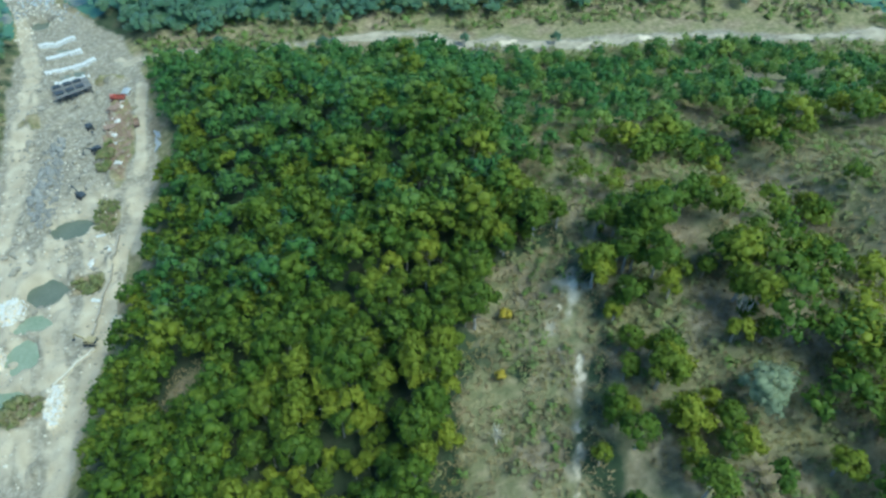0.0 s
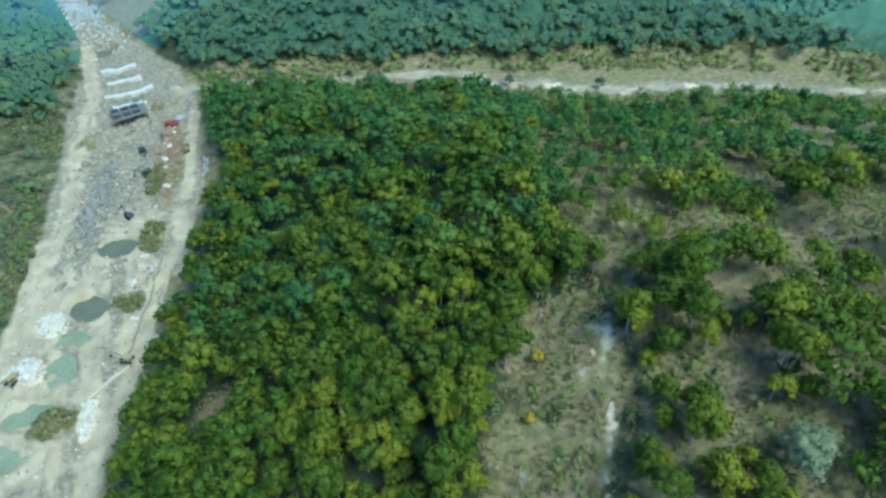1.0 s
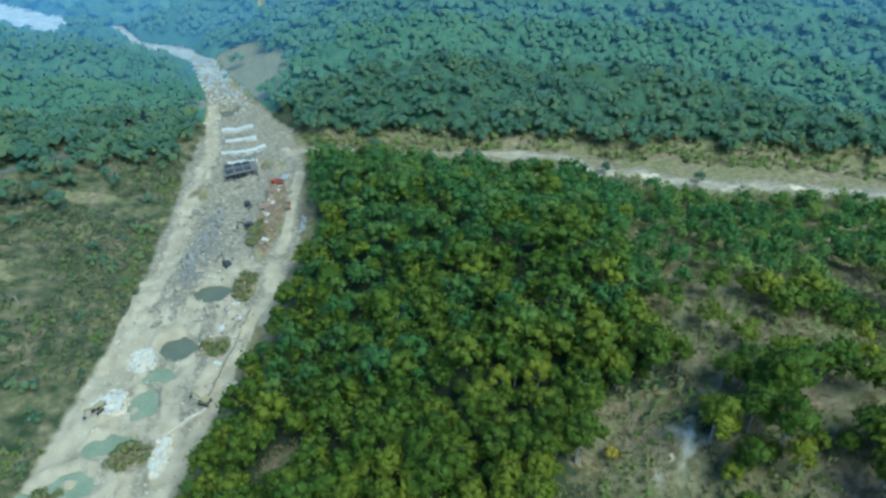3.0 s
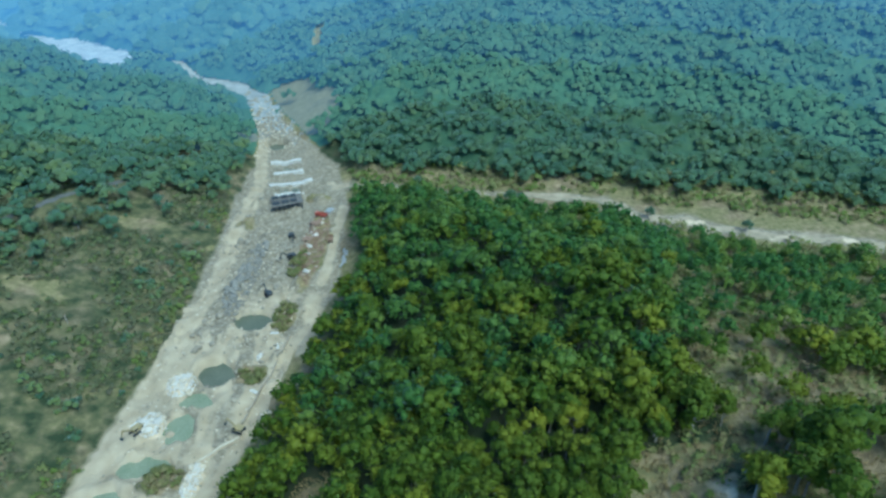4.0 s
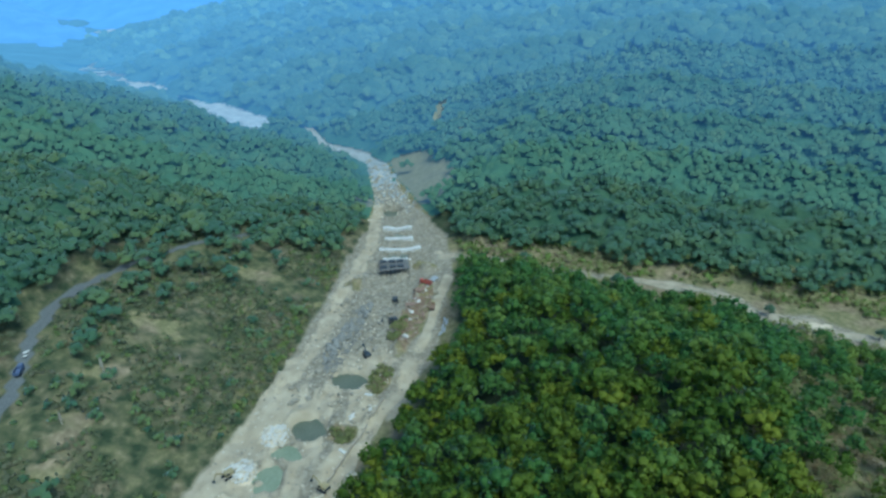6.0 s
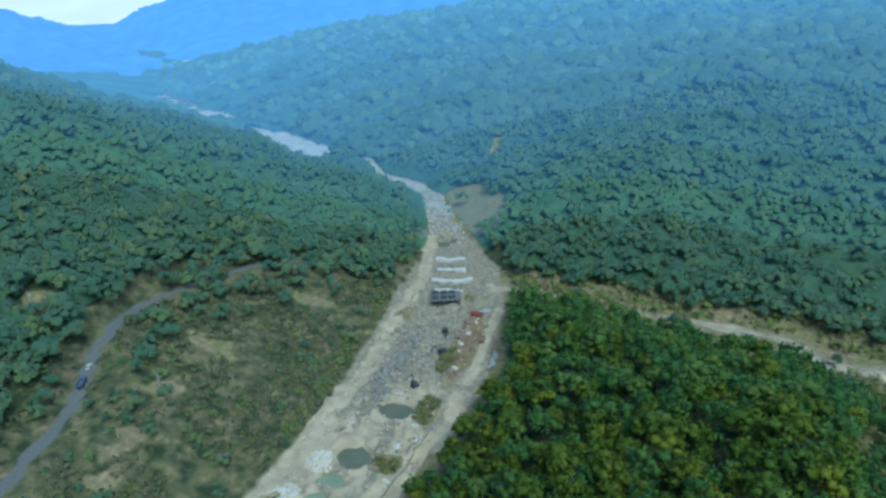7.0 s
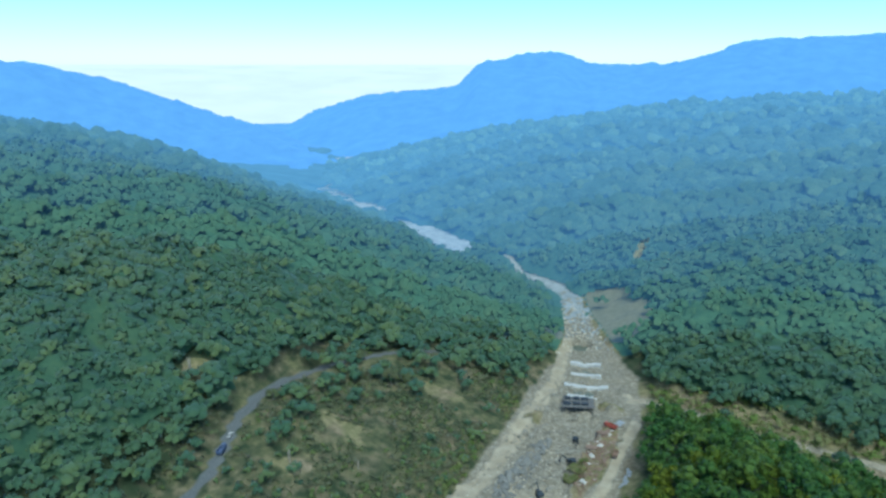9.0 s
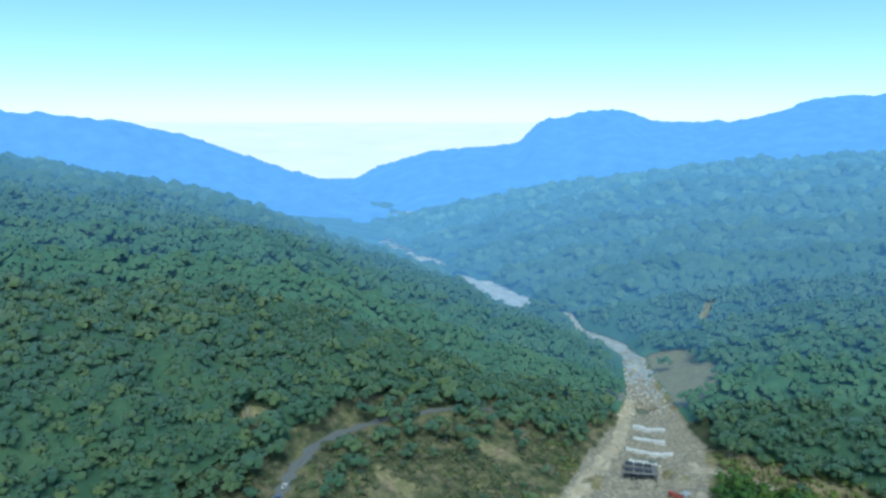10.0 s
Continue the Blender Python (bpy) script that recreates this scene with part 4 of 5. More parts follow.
wild = edge + 30 * fbm(x, y, 50, 33, 3) + 120 * np.clip((y - 305) / 50, 0, 1)
clear = np.zeros(x.shape)
for cx, cy, rx, ry in CLEAR:
    clear = np.maximum(clear, 1.2 - ((x - cx) / rx) ** 2 - ((y - cy) / ry) ** 2)
keep = (side > 0) & (edge > 2) & (wild < 95) & (rd > 2.5) & (fbm(x, y, 26, 44, 3) + 0.3 * fbm(x, y, 6, 45, 2) > -0.14 + 0.4 * np.clip(clear, 0, 1)) & ((rd > 7) | (rng.random(x.size) < 0.35))
woods("hillside_scrub", standing(x[keep], y[keep]), 1.7, 1.4, 2, 22, 0.4, HILLSHRUB, "dry grey-green scrub on the slope above the river bed", 66, 0.5, 1, 1.0, 0.15, 1.5, up=1.5, solid=0.5)

x, y = scatter(rng, -290, -105, 80, 370, 5.5)
edge, side, es, ss, bare, rd = zones(x, y)
wild = edge + 30 * fbm(x, y, 50, 33, 3) + 120 * np.clip((y - 305) / 50, 0, 1)
keep = (side > 0) & (edge > 3) & (wild < 100) & (rd > 4) & (rng.random(x.size) < 0.22 + 0.9 * fbm(x, y, 30, 46, 2) + 0.3 * (edge < 9))
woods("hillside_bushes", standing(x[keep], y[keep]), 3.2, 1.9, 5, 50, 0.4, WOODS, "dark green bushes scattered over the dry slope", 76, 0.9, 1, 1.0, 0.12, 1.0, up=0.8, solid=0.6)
x, y = scatter(rng, -135, -108, 110, 330, 3.0)
edge, side, es, ss, bare, rd = zones(x, y)
keep = (side > 0) & (edge > 1) & (edge < 9) & (fbm(x, y, 20, 47, 2) > 0.02)
woods("bank_scrub", standing(x[keep], y[keep]), 2.0, 1.5, 4, 40, 0.34, SHRUB, "yellow-green and brown scrub along the river bank", 77, 0.7, 1, 1.0, 0.1, 1.0, up=1.0, solid=0.5)
HILL_TREE = tree_kind(56, 10, 4.6, 0.4, HILLSHRUB, 16, 900)
for x, y, q, label in ((-197, 273, 1.0, "olive-yellow tree standing out of the hillside wood"), (-174, 270, 1.1, "olive-yellow tree at the lower edge of the wood"), (-168, 276, 0.85, "small olive tree at the lower edge of the wood"),
                       (-205, 214, 0.8, "olive tree beside the bend of the road"), (-188, 262, 0.8, "olive tree in the hillside wood")):
    place(HILL_TREE, (x, y, height(x, y) - 0.3), q, x * 53 % 360, label, "tree", "")
loose((HILL_TREE,))
DEAD_TREE = bare_tree(57, 8, 1.6)
for x, y, q in ((-172.5, 187, 0.9), (-168, 157, 0.7), (-150, 205, 0.6), (-235, 193, 1.2)):
    place(DEAD_TREE, (x, y, height(x, y) - 0.3), q, x * 31 % 360, "bleached dead tree on the dry slope", "tree", "dead trees")
loose((DEAD_TREE,))


# ---- the works in the river bed ----
CONCRETE = material("weathered_concrete", ((0.25, 0.21, 0.155), (0.36, 0.31, 0.235)), 0.8, 0.9, 0.3, 3)
LIMESTONE = material("pale_limestone", ((0.40, 0.335, 0.24), (0.56, 0.48, 0.36)), 0.5, 0.9, 0.4, 3)
LIME = material("white_lime_rock", ((0.46, 0.42, 0.36), (0.62, 0.58, 0.51)), 0.5, 0.9, 0.4, 3)
BLUESTONE = material("blue_grey_stone", ((0.15, 0.137, 0.115), (0.25, 0.228, 0.19)), 0.6, 0.9, 0.4, 3)
BOULDER = material("river_boulder", ((0.21, 0.178, 0.128), (0.31, 0.265, 0.195)), 0.6, 0.9, 0.4, 3)
POOL = material("green_pool_water", ((0.17, 0.19, 0.11), (0.24, 0.25, 0.16)), 0.15, 0.25, 0.05, 1.5, spec=0.5)
DARKPOOL = material("dark_pool_water", ((0.09, 0.095, 0.058), (0.135, 0.135, 0.09)), 0.15, 0.45, 0.05, 1.5, spec=0.5)
RUST = material("rusty_steel", ((0.17, 0.105, 0.07), (0.27, 0.18, 0.125)), 1.2, 0.8)
TIMBER = material("weathered_timber", ((0.20, 0.15, 0.10), (0.36, 0.28, 0.19)), 1.0, 0.85)
DARKTIMBER = material("dark_wet_timber", ((0.10, 0.09, 0.08), (0.18, 0.16, 0.14)), 1.0, 0.85)
DARKSTEEL = material("dark_steel", ((0.04, 0.045, 0.05), (0.08, 0.085, 0.09)), 1.0, 0.6, metal=0.4)
RED = material("red_paint", ((0.26, 0.065, 0.045), (0.36, 0.10, 0.07)), 1.0, 0.5)
OCHRE = material("dusty_ochre_paint", ((0.24, 0.19, 0.09), (0.34, 0.27, 0.14)), 1.0, 0.55)
WHITE = material("white_paint", ((0.42, 0.38, 0.32), (0.56, 0.52, 0.45)), 1.0, 0.4)
BLUE = material("blue_paint", ((0.07, 0.09, 0.15), (0.11, 0.13, 0.20)), 1.0, 0.5)
SHEETMETAL = material("pale_blue_sheet_metal", ((0.30, 0.29, 0.27), (0.42, 0.41, 0.39)), 1.0, 0.5, metal=0.3)
TARP = material("dusty_tarpaulin", ((0.40, 0.36, 0.30), (0.52, 0.47, 0.40)), 0.8, 0.7)
GLASS = material("dark_glass", ((0.02, 0.025, 0.03), (0.04, 0.045, 0.05)), 1.0, 0.1, spec=0.6)
RUBBER = material("black_rubber", ((0.02, 0.02, 0.02), (0.04, 0.04, 0.04)), 2.0, 0.9)


def block(bm, at, size, turn=(0, 0, 0), taper=1.0, bevel=0.0):
    """A bevelled block standing on `at`; its top is narrowed by taper."""
    m = pose(*at, *turn) @ Matrix.Translation((0, 0, size[2] / 2)) @ Matrix.Diagonal((*size, 1))
    vs = bmesh.ops.create_cube(bm, size=1)["verts"]
    for v in vs:
        if v.co.z > 0:
            v.co.x *= taper
            v.co.y *= taper
    bmesh.ops.transform(bm, matrix=m, verts=vs)
    if bevel:
        edges = {e for v in vs for e in v.link_edges}
        bmesh.ops.bevel(bm, geom=list(edges), offset=bevel, segments=1, affect="EDGES")
    return bm


def cyl(bm, at, radius, length, axis="x", sides=14):
    vs = bmesh.ops.create_cone(bm, cap_ends=True, segments=sides, radius1=radius, radius2=radius, depth=length)["verts"]
    turn = {"x": (0, 90, 0), "y": (90, 0, 0), "z": (0, 0, 0)}[axis]
    bmesh.ops.transform(bm, matrix=pose(*at, *turn), verts=vs)
    return bm


def one(build, *args, **kw):
    return build(bmesh.new(), *args, **kw)


def settle(ob, x, y, turn=0.0, sink=0.1, label="", category="", group="", z=None):
    ob.matrix_basis = pose(x, y, (height(x, y) if z is None else z) - sink, 0, 0, turn)
    return tagged(ob, label, category, group)


def wheel(parent, at, radius, width):
    w = part("wheel", one(cyl, at, radius, width, "x", 16), RUBBER, parent)
    part("rim", one(cyl, (at[0] + math.copysign(0.03, at[0]), at[1], at[2]), radius * 0.55, width, "x", 12), DARKSTEEL, w)


def excavator(paint):
    root = new("excavator")
    for sx in (-1.2, 1.2):
        t = part("track", one(block, (sx, 0, 0), (0.65, 4.2, 0.95), bevel=0.25), RUBBER, root)
        for k in range(4):
            part("roller", one(cyl, (sx * 1.0, -1.2 + 0.8 * k, 0.45), 0.24, 0.7, "x", 10), DARKSTEEL, t)
    part("turntable", one(cyl, (0, 0, 1.0), 0.9, 0.4, "z"), DARKSTEEL, root)
    part("house", one(block, (0.1, -0.6, 1.2), (2.6, 3.2, 1.1), bevel=0.15), paint, root)
    part("counterweight", one(block, (0, -2.0, 1.2), (2.6, 0.7, 1.0), bevel=0.2), DARKSTEEL, root)
    c = part("cab", one(block, (-0.85, 0.6, 1.25), (1.1, 1.7, 1.7), taper=0.86, bevel=0.1), paint, root)
    part("window", one(block, (-0.85, 0.62, 1.95), (1.13, 1.5, 0.75), taper=0.86), GLASS, c)
    part("boom", one(block, (0.25, 1.0, 1.7), (0.45, 0.6, 4.2), (-48, 0, 0), 0.75, 0.06), paint, root)
    part("stick", one(block, (0.25, 4.2, 4.5), (0.36, 0.45, 2.9), (-155, 0, 0), 0.7, 0.05), paint, root)
    part("bucket", one(block, (0.25, 5.5, 1.3), (1.1, 0.9, 0.9), (20, 0, 0), 0.7, 0.1), DARKSTEEL, root)
    return root


def truck(paint, bed_paint, length=6.8):
    root = new("truck")
    part("chassis", one(block, (0, 0, 0.7), (1.0, length, 0.3)), DARKSTEEL, root)
    c = part("cab", one(block, (0, length / 2 - 0.9, 0.85), (2.0, 1.8, 1.9), taper=0.9, bevel=0.12), paint, root)
    part("windscreen", one(block, (0, length / 2 - 0.05, 1.8), (1.9, 0.08, 0.75), (8, 0, 0)), GLASS, c)
    bed = part("bed", one(block, (0, -0.9, 1.0), (2.4, length - 2.2, 0.2)), bed_paint, root)
    for at, size in (((-1.17, -0.9, 1.2), (0.08, length - 2.2, 1.0)), ((1.17, -0.9, 1.2), (0.08, length - 2.2, 1.0)), ((0, length / 2 - 2.05, 1.2), (2.0, 0.08, 1.3)), ((0, -length / 2 + 0.24, 1.2), (2.0, 0.08, 1.0))):
        part("side_panel", one(block, at, size), bed_paint, bed)
    for sy in (length / 2 - 1.2, -length / 2 + 2.2, -length / 2 + 1.0):
        for sx in (-1.0, 1.0):
            wheel(root, (sx, sy, 0.52), 0.52, 0.34)
    return root


def car(paint):
    root = new("car")
    b = part("body", one(block, (0, 0, 0.32), (1.72, 4.2, 0.62), taper=0.94, bevel=0.14), paint, root)
    g = part("cabin", one(block, (0, -0.25, 0.9), (1.5, 2.0, 0.56), taper=0.8, bevel=0.08), GLASS, root)
    part("roof", one(block, (0, -0.25, 1.43), (1.22, 1.8, 0.06), bevel=0.02), paint, g)
    for sx in (-0.6, 0.6):
        part("headlight", one(block, (sx, 2.02, 0.58), (0.34, 0.12, 0.16)), WHITE, b)
    for sy in (1.3, -1.3):
        for sx in (-0.78, 0.78):
            wheel(root, (sx, sy, 0.32), 0.32, 0.2)
    return root


def road_height(x, y):
    d, _, _, z = along(np.array([float(x)]), np.array([float(y)]), ROAD)
    return float(z[0])


for paint, x, y, turn in ((DARKSTEEL, -79, 239, 40), (DARKSTEEL, -74, 268, 120), (DARKSTEEL, -78, 289, 200), (OCHRE, -71, 158, 70), (OCHRE, -106, 157, 150)):
    settle(excavator(paint), x, y, turn, 0.15, "dusty %s tracked excavator on river gravel" % ("ochre" if paint is OCHRE else "dark grey"), "excavator", "excavators")
settle(truck(RED, RED), -65.5, 308, 75, 0.1, "faded red tipper truck beside stacked materials", "truck")
settle(truck(OCHRE, RUST), -57, 284, 3, 0.1, "dusty ochre tipper truck on the dirt track", "truck")
settle(car(WHITE), -203.5, 184.5, 24, 0, "white car on the paved hillside road", "car", z=road_height(-203.5, 184.5) + 0.03)
settle(truck(BLUE, BLUE, 6.2), -199.5, 175.5, 22, 0, "blue truck on the paved hillside road", "truck", z=road_height(-199.5, 175.5) + 0.03)


def rock_mesh(seed, level=2):
    r = np.random.default_rng(seed)
    co, fa = ICO[level]
    co = np.sign(co) * np.abs(co) ** 0.55 * (0.82 + 0.3 * r.random((len(co), 1))) * (0.6 + 0.7 * r.random(3))
    return co, fa


ROCKS = [rock_mesh(200 + i) for i in range(5)]


def boulder(i, mat):
    co, fa = ROCKS[i]
    return raw_mesh("boulder", co, fa, mat)


rr = random.Random(9)
STONES = {m: [boulder(i, m) for i in range(5)] for m in (LIMESTONE, BOULDER, BLUESTONE)}


def drop_stones(mat, word, count, cx, cy, rx, ry, lo, hi, group):
    for k in range(count):
        a, q = rr.random() * 6.283, math.sqrt(rr.random())
        x, y, s = cx + rx * q * math.cos(a), cy + ry * q * math.sin(a), lo + (hi - lo) * rr.random() ** 2
        m = pose(x, y, height(x, y) + s * 0.2, rr.random() * 40, rr.random() * 40, rr.random() * 360) @ Matrix.Diagonal((s, s, s * 0.8, 1))
        ob = copy_thing(rr.choice(STONES[mat]), m)
        ob.matrix_basis = m
        tagged(ob, "angular %s boulder half sunk in river gravel" % word, "boulder", group)


drop_stones(LIMESTONE, "white limestone", 30, -104, 161, 7, 5.5, 0.4, 1.0, "white boulders")
drop_stones(LIMESTONE, "white limestone", 26, -99, 182, 6, 6.5, 0.4, 1.1, "white boulders")
drop_stones(LIMESTONE, "white limestone", 50, -81, 138, 3, 9, 0.3, 0.9, "white boulders")
drop_stones(LIMESTONE, "white limestone", 12, -63, 165, 2, 2.5, 0.6, 1.8, "white boulders")
drop_stones(BLUESTONE, "blue-grey stone", 26, -90, 272, 3, 9, 0.7, 1.8, "blue-grey boulders")
drop_stones(BLUESTONE, "blue-grey stone", 26, -94, 255, 3, 9, 0.7, 1.8, "blue-grey boulders")
drop_stones(BLUESTONE, "blue-grey stone", 24, -95.5, 238, 3, 9, 0.7, 1.8, "blue-grey boulders")
drop_stones(BOULDER, "grey river", 40, -85, 215, 20, 40, 0.6, 1.5, "river boulders")
drop_stones(BOULDER, "grey river", 40, -88, 300, 18, 60, 0.6, 1.6, "river boulders")
loose([o for k in STONES.values() for o in k])


def rubble(name, cx, cy, rx, ry, count, lo, hi, mat, seed, label):
    """Loose stones too many to count."""
    r = np.random.default_rng(seed)
    a, q = r.random(count) * 6.283, np.sqrt(r.random(count))
    x, y = cx + rx * q * np.cos(a), cy + ry * q * np.sin(a)
    d, _, half, _ = along(x, y, RIVER)
    ok = d < half + 1
    x, y = x[ok], y[ok]
    n = len(x)
    ic, fa = ICO[1]
    s = (lo + (hi - lo) * r.random(n) ** 2)[:, None, None]
    co = ic[None] * (0.6 + 0.7 * r.random((n, len(ic), 1))) * (0.6 + 0.7 * r.random((n, 1, 3))) * s + np.stack([x, y, terrain(x, y) + 0.1], 1)[:, None]
    f = fa[None] + (np.arange(n) * len(ic))[:, None, None]
    return tagged(raw_mesh(name, co.reshape(-1, 3), f.reshape(-1, 3), mat), label, "stones", kind="stuff")


rubble("rubble", -86, 210, 34, 110, 900, 0.2, 0.6, BOULDER, 301, "loose grey stones strewn over the river bed")
rubble("rubble", -92, 330, 26, 90, 600, 0.25, 0.8, BOULDER, 302, "loose grey stones strewn over the upper river bed")
rubble("rubble", -92, 250, 5, 30, 700, 0.3, 0.9, BLUESTONE, 303, "heap of blue-grey quarry stone along the bed")
for cx, cy, rx, ry, seed in ((59, 86, 2, 5, 311), (52.5, 78, 1.4, 5, 312), (51, 63.5, 2, 4, 313), (45, 52, 2, 6, 314)):
    rubble("rubble", cx, cy, rx, ry, 90, 0.2, 0.6, LIMESTONE, seed, "pale stones in the washed-out streak of the scar")
rubble("lime_heap", -104, 161, 6, 5, 420, 0.25, 0.7, LIME, 321, "heap of broken white lime rock on the river bed")
rubble("lime_heap", -99, 182, 5.5, 6.5, 320, 0.25, 0.6, LIME, 322, "low spread of broken white lime rock")
rubble("lime_heap", -81, 138, 2.6, 8, 260, 0.25, 0.6, LIME, 323, "long heap of broken white lime rock beside the track")
rubble("rubble", -90, 200, 26, 95, 400, 0.25, 0.7, LIMESTONE, 304, "pale limestone chips over the river bed")
rubble("scrap", -65, 280, 6, 34, 900, 0.2, 0.7, RUST, 306, "reddish brown scrap and earth clods in the storage yard")
rubble("rubble", -118, 440, 26, 60, 500, 0.3, 1.0, LIMESTONE, 305, "pale stones in the narrow upper river bed")


def pool(cx, cy, rx, ry, level, mat, label):
    n = 28
    co = np.array([(cx + rx * math.cos(k * 6.2832 / n), cy + ry * math.sin(k * 6.2832 / n), level) for k in range(n)])
    bm = bmesh.new()
    top = bm.faces.new([bm.verts.new(c) for c in co])
    ext = bmesh.ops.extrude_face_region(bm, geom=[top])
    for v in [g for g in ext["geom"] if isinstance(g, bmesh.types.BMVert)]:
        v.co.z -= 1.5
    bmesh.ops.recalc_face_normals(bm, faces=bm.faces)
    tagged(part("water", bm, mat), label, "pool", kind="structure")


for cx, cy, rx, ry, level, mat in ((-91, 174, 7, 4.5, -0.8, POOL), (-93, 161, 6, 7.5, -0.8, POOL), (-99, 143, 9, 6, -0.8, POOL), (-106, 130, 11, 6, -0.8, POOL), (-122, 125, 6, 5, -0.8, POOL), (-97, 351, 7, 4, -1.0, DARKPOOL), (-95, 367, 6, 3.5, -1.0, DARKPOOL), (-88, 340, 7, 3, -0.7, DARKPOOL),
                                   (-88, 189, 7.5, 7, -1.9, DARKPOOL), (-82, 221, 8.5, 6, -1.8, DARKPOOL), (-110, 404, 7, 7, -3.0, DARKPOOL)):
    pool(cx, cy, rx, ry, level, mat, "still milky green pool in an excavated pit" if mat is POOL else "dark standing water at the bottom of a pit")


def stone_dam(x0, y0, x1, y1, bow, high):
    """A low curved dam of stone-filled cages across the bed."""
    root = new("stone_dam")
    n = max(6, int(math.hypot(x1 - x0, y1 - y0) / 1.5))
    z = min(height(x0, y0), height(x1, y1))
    turn = math.degrees(math.atan2(y1 - y0, x1 - x0))
    for k in range(n):
        q = (k + 0.5) / n
        x, y = x0 + (x1 - x0) * q, y0 + (y1 - y0) * q
        off = -bow * math.sin(q * math.pi)
        x, y = x - math.sin(radians(turn)) * off, y + math.cos(radians(turn)) * off
        part("gabion", one(block, (x, y, min(z, height(x, y)) - 0.4), (1.42, 3.0, high + 0.7 + 0.2 * rr.random()), (0, 0, turn + 4 * rr.random()), 0.95, 0.12), LIME, root)
    return tagged(root, "low curved dam of white stone-filled cages", "dam", "stone dams")


stone_dam(-107, 373, -89, 378, 0.5, 1.6)
stone_dam(-102, 358, -85, 363, 0.5, 1.5)
stone_dam(-102, 345, -78, 353, 2.5, 1.5)
stone_dam(-96, 332, -80, 336, 0.3, 0.8)


def low_wall(x0, y0, x1, y1, high, thick, mat, label, pieces=8):
    root = new("retaining_wall")
    turn = math.degrees(math.atan2(y1 - y0, x1 - x0))
    step = math.hypot(x1 - x0, y1 - y0) / pieces
    for k in range(pieces):
        q = (k + 0.5) / pieces
        x, y = x0 + (x1 - x0) * q, y0 + (y1 - y0) * q
        part("wall_panel", one(block, (x, y, height(x, y) - 0.5), (step - 0.05, thick, high + 0.5), (0, 0, turn), 1.0, 0.04), mat, root)
    return tagged(root, label, "wall")


low_wall(-63.5, 210, -66, 188, 1.2, 0.5, CONCRETE, "long low concrete retaining wall along the works track", 10)
low_wall(-66, 187, -71.5, 163, 1.2, 0.5, CONCRETE, "low concrete retaining wall beside the pits", 10)
low_wall(-69, 158, -82, 146, 1.0, 0.9, LIMESTONE, "pale masonry wall crossing the river bed", 9)
low_wall(-116, 118, -108, 124, 0.8, 0.6, CONCRETE, "short concrete wall at the pool's edge", 5)


def falsework():
    """A timber and steel staging: a deck on posts and braces."""
    root = new("staging")
    part("deck", one(block, (0, 0, 4.0), (17, 5, 0.45), bevel=0.05), DARKTIMBER, root)
    for k in range(7):
        part("joist", one(block, (-7.5 + 2.5 * k, 0, 3.6), (0.3, 5.6, 0.4)), DARKSTEEL, root)
        for sy in (-2.1, 2.1):
            part("post", one(cyl, (-7.5 + 2.5 * k, sy, 1.5), 0.2, 4.4, "z", 8), DARKSTEEL, root)
    for k in range(6):
        part("brace", one(block, (-6.25 + 2.5 * k, -2.1, 1.9), (3.1, 0.12, 0.12), (0, 38 if k % 2 else -38, 0)), DARKSTEEL, root)
    for x in (-6, -1, 3.5):
        part("formwork_panel", one(block, (x, 0.5, 4.45), (3.6, 2.4, 0.9), bevel=0.05), DARKSTEEL, root)
    return root


settle(falsework(), -85, 316, 24, 0.5, "dark timber and steel staging on posts", "staging")
settle(falsework(), -88, 326, 18, 2.2, "low dark staging half buried in gravel", "staging")


def hut(paint, roof):
    root = new("site_hut")
    part("wall", one(block, (0, 0, 0), (4.6, 3.0, 2.3)), paint, root)
    for s in (-1, 1):
        part("roof", one(block, (0, s * 0.85, 2.35), (5.0, 1.95, 0.08), (s * -14, 0, 0)), roof, root)
    part("door", one(block, (0.8, -1.52, 0), (0.9, 0.06, 2.0)), TIMBER, root)
    part("window", one(block, (-1.0, -1.52, 1.1), (0.9, 0.06, 0.7)), GLASS, root)
    return root


def plank_stack(mat, n, length):
    root = new("plank_stack")
    for k in range(n):
        row, lay = k % 4, k // 4
        part("plank", one(block, (rr.uniform(-0.2, 0.2), (row - 1.5) * 0.34, lay * 0.14), (length * rr.uniform(0.85, 1.0), 0.3, 0.12), (0, 0, rr.uniform(-4, 4))), mat, root)
    return root


def tarp_heap(mat):
    r = np.random.default_rng(rr.randrange(999))
    n = 12
    g = np.linspace(-1, 1, n)
    gx, gy = np.meshgrid(g, g)
    dome = np.clip(1.15 - np.maximum(np.abs(gx), np.abs(gy)) ** 3, 0, 1) * (0.75 + 0.5 * r.random((n, n)))
    co = np.stack([gx * 1.7, gy * 1.1, dome * 0.9], 2).reshape(-1, 3)
    i = (np.arange(n - 1)[:, None] * n + np.arange(n - 1)).ravel()
    return raw_mesh("tarpaulin_heap", co, np.stack([i, i + 1, i + n + 1, i + n], 1), mat, smooth=True)


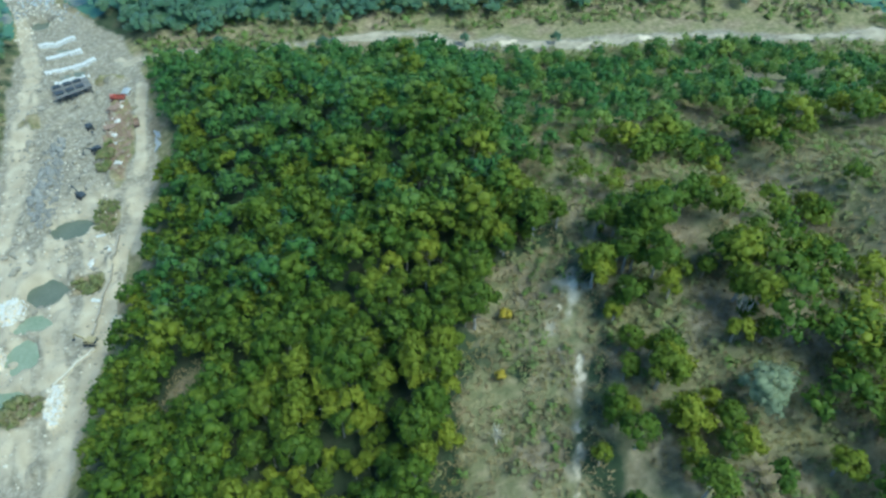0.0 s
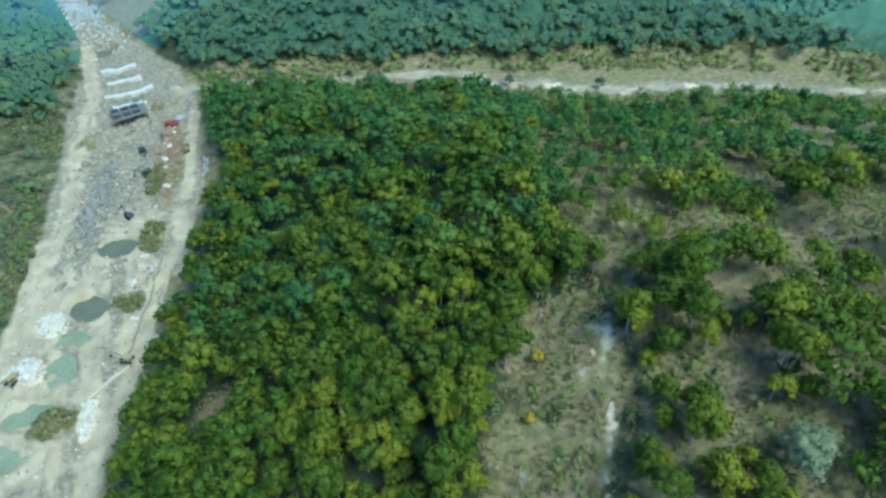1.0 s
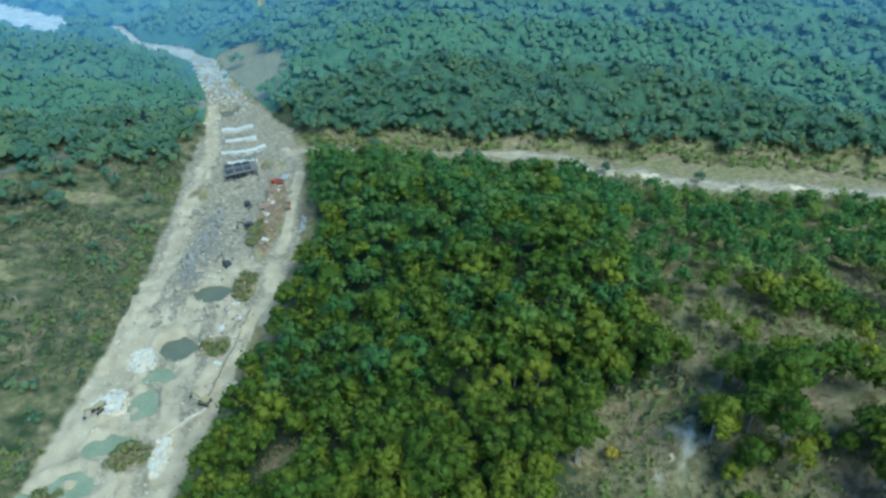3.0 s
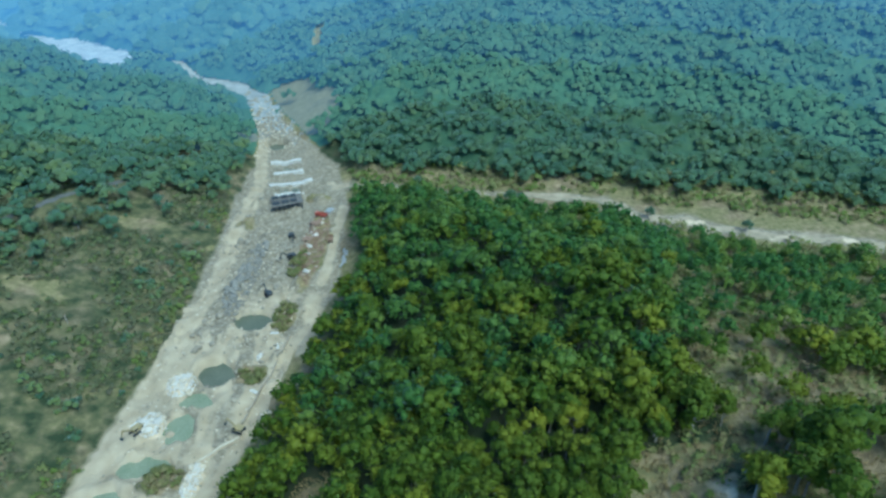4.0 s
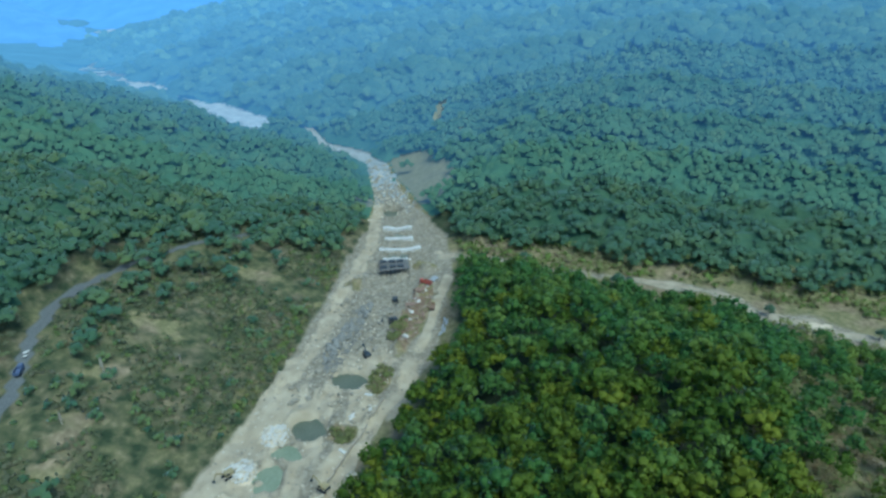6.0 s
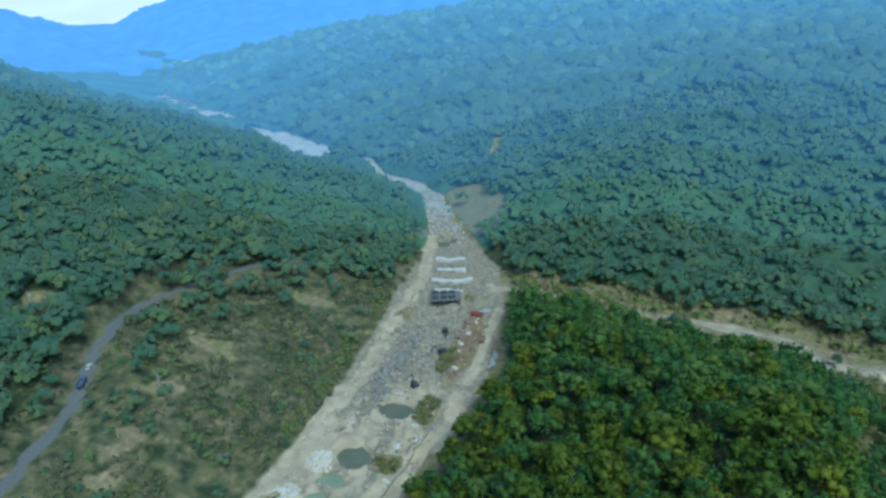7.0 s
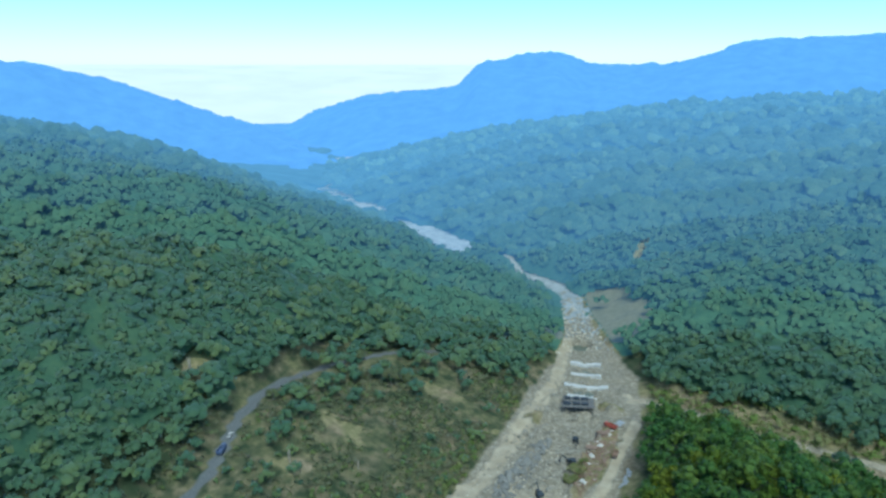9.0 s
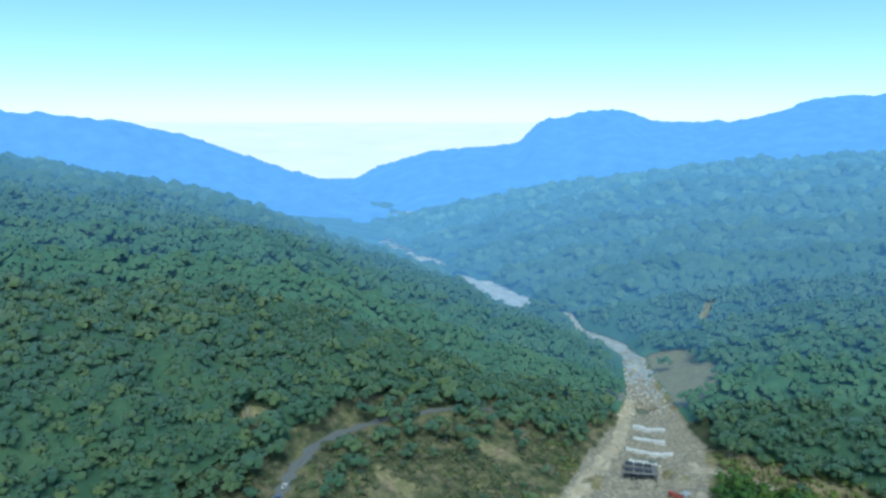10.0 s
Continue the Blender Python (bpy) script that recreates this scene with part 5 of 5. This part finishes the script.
for k in range(26):
    x, y = -64 + rr.uniform(-5.5, 4.0), 252 + k * 2.25 + rr.uniform(-1, 1)
    kind = k % 5
    if kind == 0:
        settle(plank_stack(TIMBER, 12, 4.0), x, y, rr.uniform(0, 180), 0.0, "stack of weathered timber planks on the ground", "planks", "plank stacks")
    elif kind == 1:
        settle(plank_stack(RUST, 12, 5.0), x, y, rr.uniform(0, 180), 0.0, "stack of rusty steel bars on the ground", "steel bars", "steel stacks")
    elif kind == 2:
        settle(tarp_heap(TARP), x, y, rr.uniform(0, 180), 0.1, "heap of stores under a dusty pale tarpaulin", "tarpaulin", "tarpaulin heaps")
    elif kind == 3:
        settle(tarp_heap(RUST), x, y, rr.uniform(0, 180), 0.1, "heap of reddish brown earth and scrap", "heap", "scrap heaps")
    else:
        settle(plank_stack(WHITE, 8, 3.2), x, y, rr.uniform(0, 180), 0.0, "stack of white painted boards", "boards", "board stacks")
settle(hut(TIMBER, RUST), -67, 300, 20, 0.1, "small brown site hut with a rusty roof", "hut")
settle(hut(WHITE, SHEETMETAL), -62, 313, 70, 0.1, "white site hut with a sheet-metal roof", "hut")
settle(hut(TIMBER, RUST), -69, 285, 15, 0.1, "brown timber site hut with a rusty roof", "hut")
settle(tarp_heap(TARP), -73, 198, 60, 0.1, "small heap under a pale tarpaulin beside the pits", "tarpaulin", "tarpaulin heaps")
for k in range(5):
    settle(plank_stack(SHEETMETAL, 10, 5.5), -48.5 + 1.3 * (k % 2), 262 + 2.6 * k, 75 + 8 * k, 0.0, "pile of pale blue metal sheets at the wood's edge", "metal sheets", "sheet piles")
for k in range(9):
    settle(plank_stack(TIMBER if k % 2 else WHITE, 8, 3.5), -70 + rr.uniform(-3, 3), 178 + 4.2 * k, rr.uniform(0, 180), 0.0, "loose stack of boards beside the track", "boards", "board stacks")

# scrub on the islands of the bed
r = np.random.default_rng(8)
for cx, cy, rx, ry, n, label in ((-90, 137, 6, 5, 60, "brown scrub on a gravel island"), (-74, 187, 5, 5, 30, "low scrub round a shallow pit"), (-70, 263, 3, 12, 50, "green scrub between stored materials"),
                                 (-68, 222, 5, 10, 40, "thin scrub beside the dirt track"), (-112, 127, 4, 2, 14, "low green scrub by the pools")):
    a, q = r.random(n) * 6.283, np.sqrt(r.random(n))
    woods("island_scrub", standing(cx + rx * q * np.cos(a), cy + ry * q * np.sin(a)), 2.2, 1.3, 3, 40, 0.35, SHRUB, label, 400 + n)
